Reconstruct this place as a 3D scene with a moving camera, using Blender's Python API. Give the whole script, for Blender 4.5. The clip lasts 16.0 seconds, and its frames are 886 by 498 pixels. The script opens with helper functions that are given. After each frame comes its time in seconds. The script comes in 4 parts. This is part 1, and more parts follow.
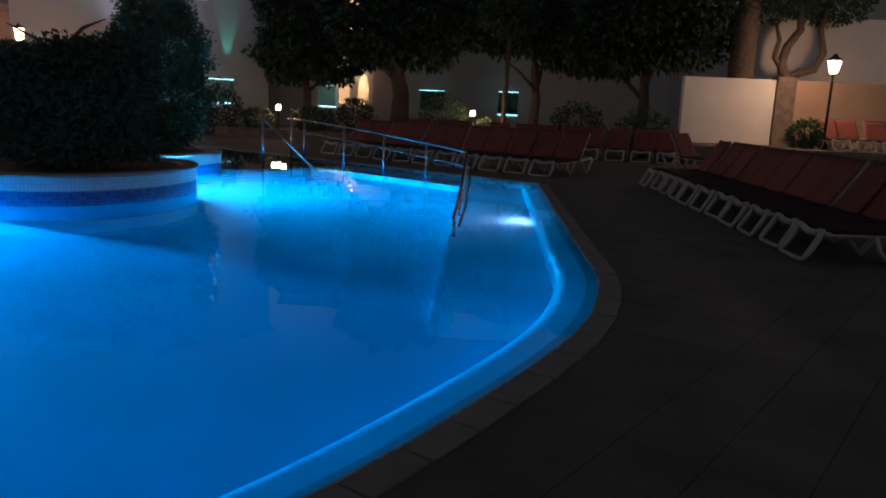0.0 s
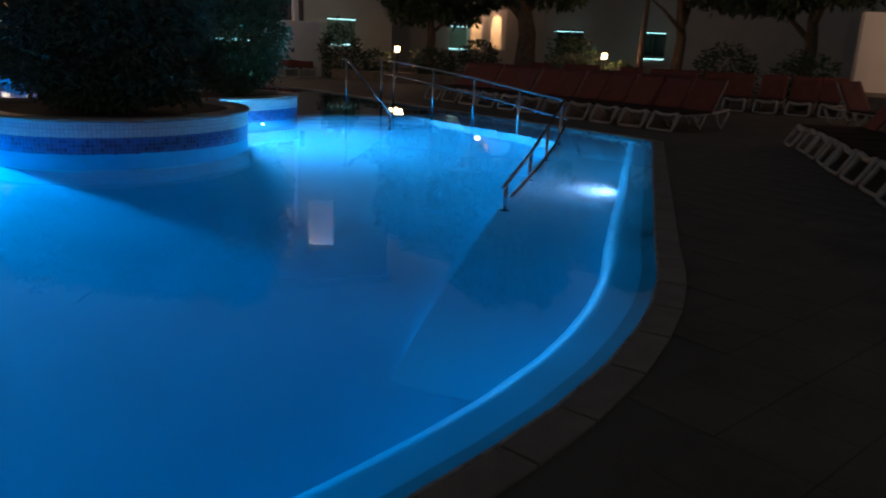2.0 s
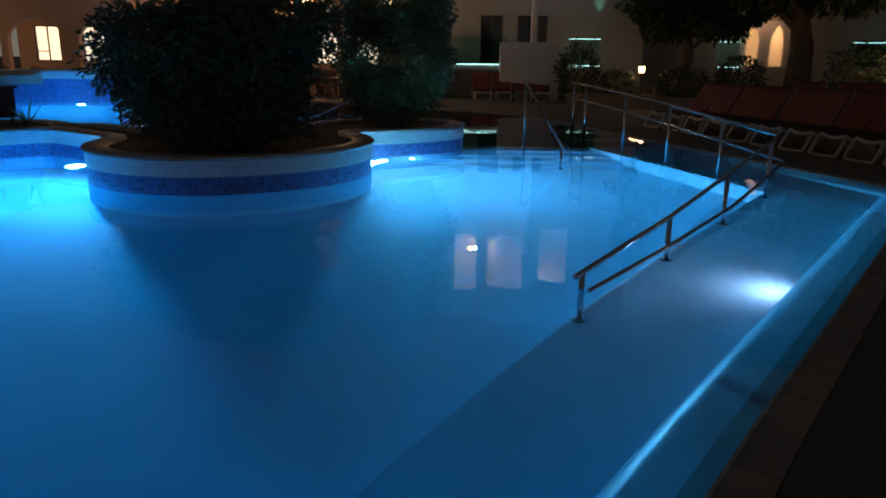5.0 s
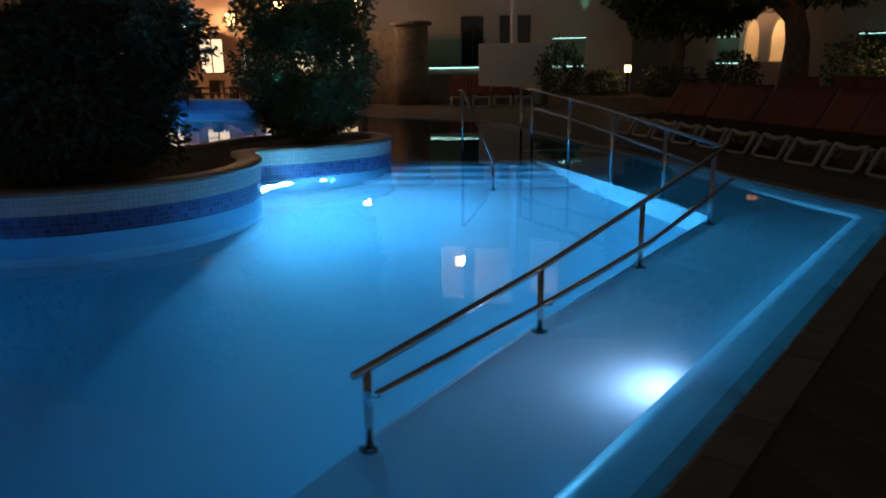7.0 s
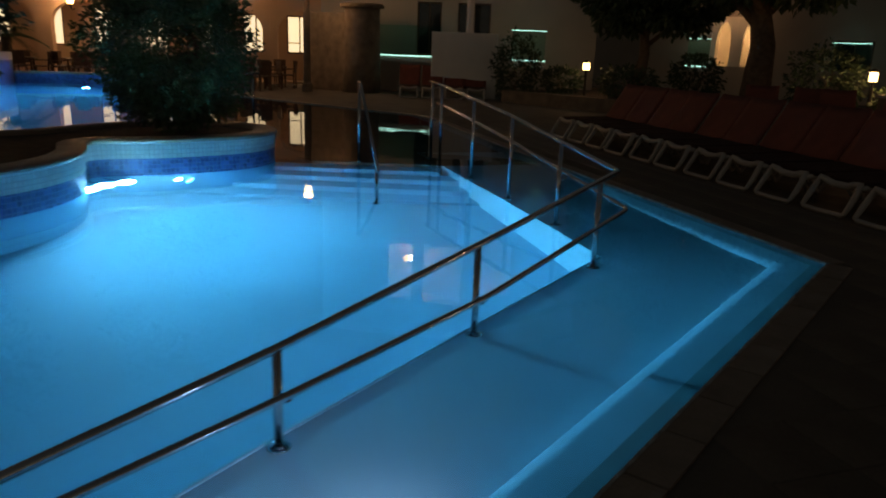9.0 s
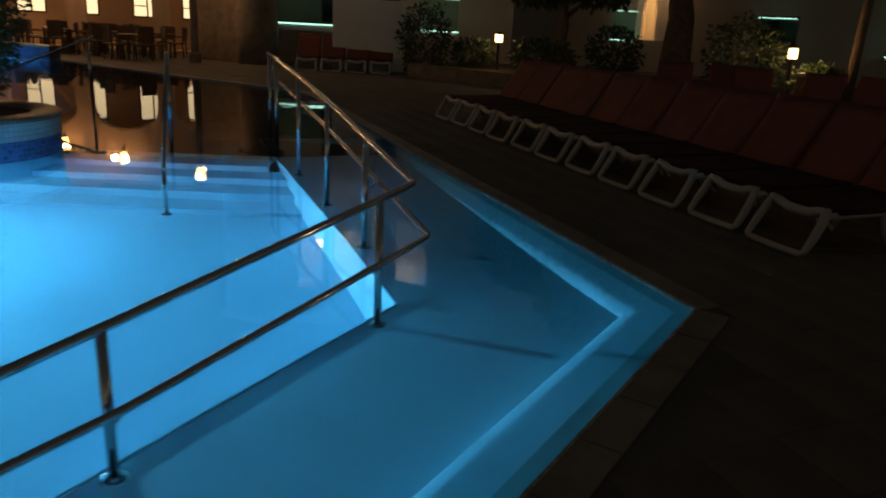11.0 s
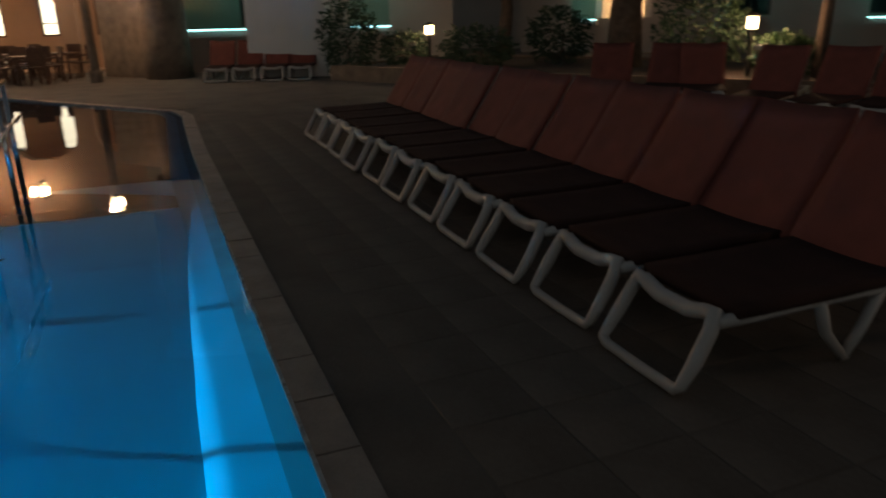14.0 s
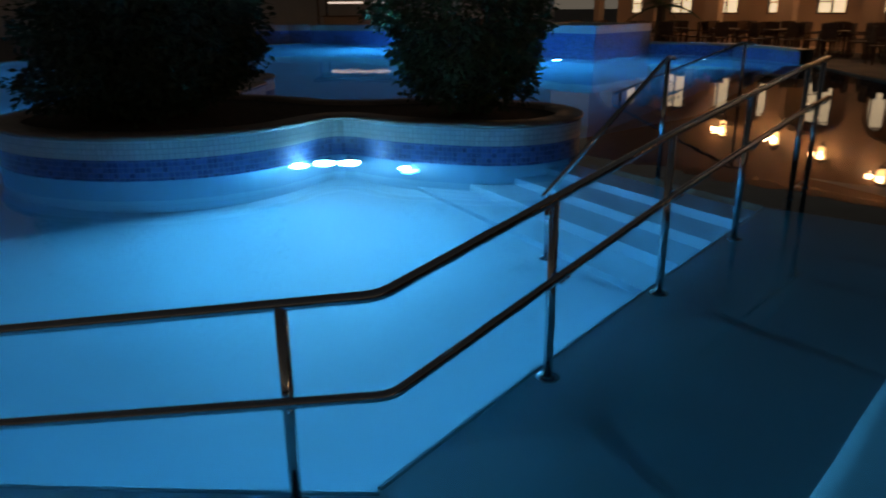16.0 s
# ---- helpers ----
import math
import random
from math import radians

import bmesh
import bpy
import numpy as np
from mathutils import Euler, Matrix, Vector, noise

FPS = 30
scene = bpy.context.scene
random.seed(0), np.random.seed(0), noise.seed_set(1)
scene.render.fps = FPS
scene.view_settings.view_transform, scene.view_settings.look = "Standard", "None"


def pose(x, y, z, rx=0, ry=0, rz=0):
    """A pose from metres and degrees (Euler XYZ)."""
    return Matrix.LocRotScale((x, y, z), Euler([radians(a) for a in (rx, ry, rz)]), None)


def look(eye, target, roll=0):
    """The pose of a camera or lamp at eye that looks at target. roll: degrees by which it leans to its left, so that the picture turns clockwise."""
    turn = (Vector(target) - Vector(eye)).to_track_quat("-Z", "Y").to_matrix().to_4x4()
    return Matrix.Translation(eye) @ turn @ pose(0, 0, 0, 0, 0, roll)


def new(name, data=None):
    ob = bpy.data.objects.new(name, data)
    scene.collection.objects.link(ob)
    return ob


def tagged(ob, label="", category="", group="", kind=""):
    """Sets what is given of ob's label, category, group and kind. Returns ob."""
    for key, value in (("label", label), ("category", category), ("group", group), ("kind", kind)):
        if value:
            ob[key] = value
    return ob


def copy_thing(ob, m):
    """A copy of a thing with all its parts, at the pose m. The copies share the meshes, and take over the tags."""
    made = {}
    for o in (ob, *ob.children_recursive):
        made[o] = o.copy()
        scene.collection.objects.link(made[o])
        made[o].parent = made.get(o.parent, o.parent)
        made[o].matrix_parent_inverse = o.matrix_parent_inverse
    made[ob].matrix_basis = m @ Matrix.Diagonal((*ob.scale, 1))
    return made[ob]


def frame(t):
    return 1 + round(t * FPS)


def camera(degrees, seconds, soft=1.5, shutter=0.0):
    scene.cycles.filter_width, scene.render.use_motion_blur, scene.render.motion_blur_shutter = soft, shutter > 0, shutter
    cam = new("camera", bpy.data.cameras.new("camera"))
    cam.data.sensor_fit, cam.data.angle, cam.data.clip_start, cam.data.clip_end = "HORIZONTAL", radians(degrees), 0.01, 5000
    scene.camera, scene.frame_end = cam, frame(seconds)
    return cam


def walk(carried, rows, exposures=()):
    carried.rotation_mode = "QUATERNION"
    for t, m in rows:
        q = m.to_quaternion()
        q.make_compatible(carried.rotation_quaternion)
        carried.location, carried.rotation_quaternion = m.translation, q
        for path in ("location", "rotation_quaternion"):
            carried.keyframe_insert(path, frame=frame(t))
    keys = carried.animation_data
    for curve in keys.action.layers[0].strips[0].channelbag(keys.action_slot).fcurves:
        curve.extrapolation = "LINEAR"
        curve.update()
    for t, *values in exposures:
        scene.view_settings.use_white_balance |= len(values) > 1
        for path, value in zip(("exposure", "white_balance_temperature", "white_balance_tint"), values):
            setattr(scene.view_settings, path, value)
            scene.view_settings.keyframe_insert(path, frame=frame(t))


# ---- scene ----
cam = camera(63.0, 16.0, soft=1.9, shutter=0.5)
PATH = [
    (0, (1.524, -1.36, 1.459), (1.424, 0.6, 1.075), 2.3),
    (0.5, (1.75, -0.849, 1.41), (1.585, 1.101, 0.997), 2.0),
    (1, (1.988, -0.344, 1.4), (1.655, 1.564, 0.901), 2.0),
    (1.5, (2.181, 0.071, 1.414), (1.817, 1.967, 0.89), 2.8),
    (2, (2.389, 0.61, 1.415), (1.908, 2.474, 0.873), 2.5),
    (2.5, (2.545, 1.122, 1.409), (1.942, 2.96, 0.9), 3.0),
    (3, (2.742, 1.623, 1.414), (2.037, 3.431, 0.931), 2.9),
    (3.5, (2.896, 2.038, 1.43), (2.032, 3.774, 0.944), 3.2),
    (4, (3.037, 2.552, 1.441), (2.016, 4.195, 0.934), 2.2),
    (4.2, (3.083, 2.743, 1.434), (2.007, 4.344, 0.908), 1.9),
    (6.5, (3.367, 4.887, 1.514), (2.16, 6.406, 1.027), 0.2),
    (7, (3.425, 5.453, 1.474), (2.221, 6.97, 0.975), -0.9),
    (7.5, (3.482, 5.855, 1.524), (2.281, 7.365, 0.998), -0.3),
    (8, (3.523, 6.387, 1.523), (2.327, 7.907, 1.01), 0.1),
    (8.5, (3.543, 6.826, 1.494), (2.344, 8.343, 0.983), 0.5),
    (8.7, (3.526, 7.017, 1.501), (2.343, 8.545, 0.986), 1.2),
    (11, (3.488, 9.413, 1.499), (2.474, 11.032, 0.906), 3.1),
    (11.5, (3.548, 9.899, 1.507), (2.621, 11.575, 0.93), 1.1),
    (12, (3.611, 10.417, 1.53), (2.776, 12.14, 0.953), -0.4),
    (12.5, (3.626, 10.846, 1.544), (2.875, 12.606, 0.963), -2.3),
    (13, (3.662, 11.357, 1.558), (2.892, 13.101, 0.953), -2.9),
    (13.5, (3.664, 11.807, 1.558), (2.826, 13.513, 0.936), -1.5),
    (14, (3.64, 12.339, 1.529), (2.617, 13.944, 0.915), -1.3),
    (14.5, (3.581, 12.567, 1.557), (2.324, 13.997, 0.945), 2.1),
    (15, (3.308, 12.917, 1.515), (1.622, 13.797, 0.897), 0.4),
    (15.2, (3.245, 12.98, 1.50), (1.419, 13.513, 0.884), -0.4),
    (15.5, (3.255, 13.073, 1.516), (1.362, 13.207, 0.885), -0.4),
    (16, (3.288, 13.104, 1.49), (1.398, 12.951, 0.856), -0.5),
]
EXPOSURES = [(0.0, 0.9, 5100, 10), (1.5, 0.75, 5400, 10), (4.0, 0.1, 6000, 10), (6.5, 0.1, 6300, 8), (8.0, -0.2, 6700, 7), (8.5, -0.2, 6800, 5), (11.0, -0.05, 7100, 0), (11.6, 0.35, 6900, -2), (12.2, 0.7, 6400, -2), (13.0, 0.95, 5800, -2), (14.5, 1.15, 5400, 2), (15.1, 0.5, 5800, 6), (15.5, -0.3, 6300, 8), (16.0, -0.6, 6700, 8)]
walk(cam, [(t, look(eye, target, roll)) for t, eye, target, roll in PATH], EXPOSURES)

# ---- night sky and lamps ----
world = bpy.data.worlds.new("night_sky")
world.use_nodes = True
# a dark zenith that pales towards the lights of the town round the horizon
sky_nodes, sky_links = world.node_tree.nodes, world.node_tree.links
sky_coord, sky_split, sky_ramp = (sky_nodes.new("ShaderNode" + n) for n in ("TexCoord", "SeparateXYZ", "ValToRGB"))
sky_links.new(sky_coord.outputs["Generated"], sky_split.inputs[0])
sky_links.new(sky_split.outputs["Z"], sky_ramp.inputs[0])
sky_ramp.color_ramp.elements[0].color = (0.92, 0.78, 0.62, 1)
sky_ramp.color_ramp.elements[1].position = 0.9
sky_ramp.color_ramp.elements[1].color = (0.09, 0.095, 0.11, 1)
sky_mid = sky_ramp.color_ramp.elements.new(0.32)
sky_mid.color = (0.22, 0.20, 0.18, 1)
sky_links.new(sky_ramp.outputs[0], sky_nodes["Background"].inputs[0])
sky_nodes["Background"].inputs[1].default_value = 0.17
scene.world = world

WATER = -0.012
DEPTH = -1.15


def lamp_area(name, place, target, watts, colour, size=0.3, spread=180):
    data = bpy.data.lights.new(name, "AREA")
    data.shape, data.size, data.energy, data.color = "DISK", size, watts, colour
    data.spread = radians(spread)
    ob = new(name, data)
    ob.matrix_world = look(place, target)
    return ob


def lamp_point(name, place, watts, colour, size=0.08):
    data = bpy.data.lights.new(name, "POINT")
    data.energy, data.color, data.shadow_soft_size = watts, colour, size
    ob = new(name, data)
    ob.location = place
    return ob


def lamp_spot(name, place, target, watts, colour, angle=40, blend=0.5):
    data = bpy.data.lights.new(name, "SPOT")
    data.energy, data.color, data.spot_size, data.spot_blend, data.shadow_soft_size = watts, colour, radians(angle), blend, 0.03
    ob = new(name, data)
    ob.matrix_world = look(place, target)
    return ob


COOL = (0.12, 0.57, 1.0)
NECK = (0.25, 0.69, 0.98)
PALE = (1.0, 0.56, 0.66)
WARM = (1.0, 0.51, 0.25)
GREEN = (0.25, 1.0, 0.72)
# underwater lights: place, the way they face, watts
POOL_LIGHTS = [
    ((-3.93, 11.03, -0.15), (0.96, -0.12, -0.06), 9, NECK),
    ((-4.05, 11.28, -0.15), (0.98, 0.08, -0.04), 148, NECK),
    ((-4.08, 11.53, -0.15), (0.94, 0.20, -0.08), 9, NECK),
    ((-3.97, 12.12, -0.27), (0.8, 0.5, -0.1), 5, COOL),
    ((-6.80, 8.38, -0.13), (0.45, -0.88, -0.08), 370, COOL),
    ((2.375, 8.95, -0.30), (-1.0, -0.05, -0.22), 7.5, PALE),
    ((-19.3, 19.0, -0.3), (0.75, -0.65, -0.1), 200, COOL),
    ((-19.3, 14.82, -0.28), (0.73, -0.68, -0.08), 700, COOL),
    ((-26.25, 9.0, -0.3), (0.68, -0.73, -0.08), 1200, COOL),
    ((-14.0, -2.5, -0.3), (0.1, 1.0, -0.08), 260, COOL),
]

# ---- materials ----


def mat(name, base, rough=0.6, metal=0.0, scale=6.0, vary=0.25, bump=0.15, fine=60.0, random_tint=0.0, spec=0.5):
    """A surface with colour variation at two scales, and relief."""
    m = bpy.data.materials.new(name)
    m.use_nodes = True
    nt = m.node_tree
    bsdf = nt.nodes["Principled BSDF"]
    tc = nt.nodes.new("ShaderNodeTexCoord")
    n1, n2 = nt.nodes.new("ShaderNodeTexNoise"), nt.nodes.new("ShaderNodeTexNoise")
    n1.inputs["Scale"].default_value, n1.inputs["Detail"].default_value = scale, 6
    n2.inputs["Scale"].default_value, n2.inputs["Detail"].default_value = fine, 4
    for n in (n1, n2):
        nt.links.new(tc.outputs["Object"], n.inputs["Vector"])
    mix = nt.nodes.new("ShaderNodeMix")
    mix.data_type = "RGBA"
    lo = [c * (1 - vary) for c in base]
    hi = [min(1, c * (1 + vary)) for c in base]
    mix.inputs[6].default_value, mix.inputs[7].default_value = (*lo, 1), (*hi, 1)
    add = nt.nodes.new("ShaderNodeMath")
    add.operation = "MULTIPLY_ADD"
    nt.links.new(n2.outputs["Fac"], add.inputs[0])
    add.inputs[1].default_value = 0.5
    sc = nt.nodes.new("ShaderNodeMath")
    sc.operation = "MULTIPLY_ADD"
    nt.links.new(n1.outputs["Fac"], sc.inputs[0])
    sc.inputs[1].default_value, sc.inputs[2].default_value = 1.6, -0.55
    nt.links.new(sc.outputs[0], add.inputs[2])
    if random_tint:
        oi = nt.nodes.new("ShaderNodeObjectInfo")
        ra = nt.nodes.new("ShaderNodeMath")
        ra.operation = "MULTIPLY_ADD"
        nt.links.new(oi.outputs["Random"], ra.inputs[0])
        ra.inputs[1].default_value = random_tint
        nt.links.new(add.outputs[0], ra.inputs[2])
        nt.links.new(ra.outputs[0], mix.inputs[0])
    else:
        nt.links.new(add.outputs[0], mix.inputs[0])
    nt.links.new(mix.outputs[2], bsdf.inputs["Base Color"])
    bsdf.inputs["Roughness"].default_value = rough
    bsdf.inputs["Metallic"].default_value = metal
    bsdf.inputs["Specular IOR Level"].default_value = spec
    if bump:
        b = nt.nodes.new("ShaderNodeBump")
        b.inputs["Strength"].default_value, b.inputs["Distance"].default_value = bump, 0.02
        nt.links.new(add.outputs[0], b.inputs["Height"])
        nt.links.new(b.outputs[0], bsdf.inputs["Normal"])
    return m


def mat_tiles(name, base, joint, width, height, rough=0.42, vary=0.2, bump=0.4):
    """Small glazed tiles laid along the UV map, which is in metres."""
    m = bpy.data.materials.new(name)
    m.use_nodes = True
    nt = m.node_tree
    bsdf = nt.nodes["Principled BSDF"]
    uv = nt.nodes.new("ShaderNodeUVMap")
    br = nt.nodes.new("ShaderNodeTexBrick")
    br.offset = 0.0
    br.inputs["Scale"].default_value = 1.0
    br.inputs["Brick Width"].default_value, br.inputs["Row Height"].default_value = width, height
    br.inputs["Mortar Size"].default_value = 0.0035
    br.inputs["Color1"].default_value = (*[c * (1 - vary) for c in base], 1)
    br.inputs["Color2"].default_value = (*[min(1, c * (1 + vary)) for c in base], 1)
    br.inputs["Mortar"].default_value = (*joint, 1)
    nt.links.new(uv.outputs[0], br.inputs["Vector"])
    no = nt.nodes.new("ShaderNodeTexNoise")
    no.inputs["Scale"].default_value, no.inputs["Detail"].default_value = 2.5, 5
    mr = nt.nodes.new("ShaderNodeMapRange")
    mr.inputs[3].default_value, mr.inputs[4].default_value = 0.75, 1.15
    nt.links.new(no.outputs["Fac"], mr.inputs[0])
    mul = nt.nodes.new("ShaderNodeMix")
    mul.data_type, mul.blend_type = "RGBA", "MULTIPLY"
    mul.inputs[0].default_value = 1.0
    nt.links.new(br.outputs["Color"], mul.inputs[6])
    nt.links.new(mr.outputs[0], mul.inputs[7])
    nt.links.new(mul.outputs[2], bsdf.inputs["Base Color"])
    bsdf.inputs["Roughness"].default_value = rough
    b = nt.nodes.new("ShaderNodeBump")
    b.inputs["Strength"].default_value, b.inputs["Distance"].default_value, b.invert = bump, 0.004, True
    nt.links.new(br.outputs["Fac"], b.inputs["Height"])
    nt.links.new(b.outputs[0], bsdf.inputs["Normal"])
    return m


def mat_glow(name, colour, strength):
    m = bpy.data.materials.new(name)
    m.use_nodes = True
    bsdf = m.node_tree.nodes["Principled BSDF"]
    bsdf.inputs["Base Color"].default_value = (*[0.8 * c for c in colour], 1)
    bsdf.inputs["Emission Color"].default_value = (*colour, 1)
    bsdf.inputs["Emission Strength"].default_value = strength
    return m


def mat_glass(name, colour, ior=1.33, ripple=0.0, rough=0.0):
    m = bpy.data.materials.new(name)
    m.use_nodes = True
    nt = m.node_tree
    nt.nodes.clear()
    out, g = nt.nodes.new("ShaderNodeOutputMaterial"), nt.nodes.new("ShaderNodeBsdfRefraction")
    gl, fr, mx = nt.nodes.new("ShaderNodeBsdfGlossy"), nt.nodes.new("ShaderNodeFresnel"), nt.nodes.new("ShaderNodeMixShader")
    g.inputs["Color"].default_value = (*colour, 1)
    g.inputs["IOR"].default_value = fr.inputs["IOR"].default_value = ior
    g.inputs["Roughness"].default_value = gl.inputs["Roughness"].default_value = rough
    nt.links.new(fr.outputs[0], mx.inputs[0])
    nt.links.new(g.outputs[0], mx.inputs[1])
    nt.links.new(gl.outputs[0], mx.inputs[2])
    nt.links.new(mx.outputs[0], out.inputs[0])
    if ripple:
        tc, no, b = nt.nodes.new("ShaderNodeTexCoord"), nt.nodes.new("ShaderNodeTexNoise"), nt.nodes.new("ShaderNodeBump")
        no.inputs["Scale"].default_value, no.inputs["Detail"].default_value = 1.7, 2
        b.inputs["Strength"].default_value, b.inputs["Distance"].default_value = ripple, 0.05
        nt.links.new(tc.outputs["Object"], no.inputs["Vector"])
        nt.links.new(no.outputs["Fac"], b.inputs["Height"])
        for n in (g, gl, fr):
            nt.links.new(b.outputs[0], n.inputs["Normal"])
    return m


WATER_M = mat_glass("pool_water", (0.31, 0.75, 1.0), 1.33, ripple=0.04)
GLASS = mat_glass("balustrade_glass", (0.75, 0.92, 0.88), 1.02)
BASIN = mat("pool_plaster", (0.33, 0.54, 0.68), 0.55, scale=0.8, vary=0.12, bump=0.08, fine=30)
# basin plaster made paler on the ramp, in place of light scattered in the water
RAMP = mat("brightened_ramp_plaster", (0.55, 0.75, 0.84), 0.5, scale=0.9, vary=0.1, bump=0.1, fine=40)
LIP = mat("pool_lip_tile", (0.37, 0.57, 0.67), 0.35, scale=3, vary=0.12, bump=0.1)
STONE = mat("coping_stone", (0.19, 0.16, 0.13), 0.55, scale=5, vary=0.35, bump=0.3, random_tint=0.35)
DECK = mat("deck_stone", (0.115, 0.099, 0.080), 0.75, scale=1.6, vary=0.4, bump=0.3, fine=35, random_tint=0.1, spec=0.2)
JOINT = mat("ground_dark", (0.10, 0.087, 0.070), 0.85, scale=1.5, vary=0.4, bump=0.3)
WHITE_TILE = mat_tiles("white_tile", (0.52, 0.54, 0.54), (0.33, 0.36, 0.37), 0.05, 0.05, vary=0.08, bump=0.3)
BLUE_TILE = mat_tiles("blue_mosaic", (0.045, 0.105, 0.30), (0.12, 0.19, 0.36), 0.05, 0.05, vary=0.4)
RIM = mat("rim_stone", (0.27, 0.22, 0.18), 0.5, scale=4, vary=0.25, bump=0.25)
SOIL = mat("soil", (0.05, 0.038, 0.028), 0.95, scale=8, vary=0.6, bump=1.0, fine=50)
STEEL = mat("stainless_steel", (0.55, 0.56, 0.57), 0.08, 1.0, scale=20, vary=0.08, bump=0.02)
PLASTIC = mat("white_plastic", (0.42, 0.39, 0.35), 0.45, scale=7, vary=0.12, bump=0.05)
EDGE_TILE = mat("edge_tile", (0.24, 0.35, 0.37), 0.4, scale=4, vary=0.2, bump=0.15)
TRIM = mat("edge_strip", (0.34, 0.36, 0.35), 0.9, scale=14, vary=0.6, bump=0.4, spec=0.1)
# seat sling: the shade on the seats is put into this darker colour
SEAT = mat("shaded_seat_fabric", (0.038, 0.018, 0.014), 0.9, scale=5, vary=0.3, bump=0.35, fine=260, random_tint=0.3, spec=0.2)
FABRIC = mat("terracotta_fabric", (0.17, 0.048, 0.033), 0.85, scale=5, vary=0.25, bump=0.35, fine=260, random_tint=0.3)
LEAF = mat("leaf", (0.045, 0.085, 0.03), 0.55, scale=3, vary=0.5, bump=0.0)
LEAF2 = mat("leaf_dark", (0.035, 0.065, 0.03), 0.6, scale=1.2, vary=0.5, bump=0.0)
BARK = mat("bark", (0.11, 0.08, 0.055), 0.9, scale=7, vary=0.5, bump=0.9, fine=40)
WALL_M = mat("white_render", (0.44, 0.40, 0.35), 0.85, scale=0.9, vary=0.10, bump=0.25, fine=25)
WHITE_M = mat("white_painted_render", (0.80, 0.76, 0.70), 0.8, scale=1.2, vary=0.08, bump=0.25, fine=25)
OCHRE = mat("warm_render", (0.44, 0.31, 0.21), 0.85, scale=0.9, vary=0.12, bump=0.25, fine=25)
ROCK = mat("rough_stone", (0.19, 0.15, 0.11), 0.9, scale=4, vary=0.4, bump=0.8)
WOOD = mat("dark_wood", (0.09, 0.05, 0.03), 0.5, scale=9, vary=0.4, bump=0.2)
IRON = mat("black_iron", (0.025, 0.025, 0.025), 0.45, 0.6, scale=12, vary=0.3, bump=0.1)
DARK_GLASS = mat("dark_window_glass", (0.02, 0.025, 0.03), 0.06, scale=2, vary=0.3, bump=0.0)
LAMP_GLOW = mat_glow("lamp_glow", (1.0, 0.62, 0.26), 7)
WINDOW_GLOW = mat_glow("lit_window", (1.0, 0.76, 0.48), 1.3)
AMBER_GLOW = mat_glow("amber_room", (1.0, 0.48, 0.16), 0.8)
LED = mat_glow("led_strip", (0.5, 1.0, 0.9), 2.2)
BAR_TUBE = mat_glow("bar_light_tube", (1.0, 0.80, 0.66), 1.3)
POOL_GLOW = mat_glow("pool_light_lens", (0.75, 0.92, 1.0), 110)

# ---- mesh helpers ----


def link(bm, name, material, smooth=False, recalc=True):
    me = bpy.data.meshes.new(name)
    if recalc:
        bmesh.ops.recalc_face_normals(bm, faces=bm.faces)
    bm.to_mesh(me)
    bm.free()
    for m in material if isinstance(material, (list, tuple)) else [material]:
        me.materials.append(m)
    if smooth:
        for p in me.polygons:
            p.use_smooth = True
    return new(name, me)


def part(name, bm, material, parent, label="", smooth=False):
    ob = link(bm, name, material, smooth)
    ob.parent = parent
    if label:
        ob["label"] = label
    return ob


def thing(name, label, category, group="", kind="", place=(0, 0, 0), rz=0):
    ob = new(name)
    ob.matrix_world = pose(*place, 0, 0, rz)
    return tagged(ob, label, category, group, kind)


def add_box(bm, x0, y0, z0, x1, y1, z1, bevel=0.0):
    made = bmesh.ops.create_cube(bm, size=1.0, matrix=Matrix.Translation(((x0 + x1) / 2, (y0 + y1) / 2, (z0 + z1) / 2)) @ Matrix.Diagonal((x1 - x0, y1 - y0, z1 - z0, 1)))
    if bevel:
        es = list({e for v in made["verts"] for e in v.link_edges})
        bmesh.ops.bevel(bm, geom=es, offset=bevel, segments=2, affect="EDGES", profile=0.6)
    return bm


def box(*a, bevel=0.0):
    return add_box(bmesh.new(), *a, bevel=bevel)


def add_tube(bm, points, radius, sides=10, cap=True):
    """A tube along points; radius a number, or one for each point."""
    pts = [Vector(p) for p in points]
    radii = radius if isinstance(radius, (list, tuple)) else [radius] * len(pts)
    rings, side = [], None
    for i, p in enumerate(pts):
        d = (pts[min(i + 1, len(pts) - 1)] - pts[max(i - 1, 0)]).normalized()
        if side is None:
            side = d.orthogonal().normalized()
        side = (side - d * side.dot(d)).normalized()
        up = d.cross(side)
        rings.append([bm.verts.new(p + radii[i] * (math.cos(a) * side + math.sin(a) * up)) for a in (2 * math.pi * k / sides for k in range(sides))])
    for a, b in zip(rings, rings[1:]):
        for k in range(sides):
            bm.faces.new((a[k], a[(k + 1) % sides], b[(k + 1) % sides], b[k]))
    if cap:
        bm.faces.new(rings[0][::-1])
        bm.faces.new(rings[-1])
    return bm


def tube(points, radius, sides=10):
    return add_tube(bmesh.new(), points, radius, sides)


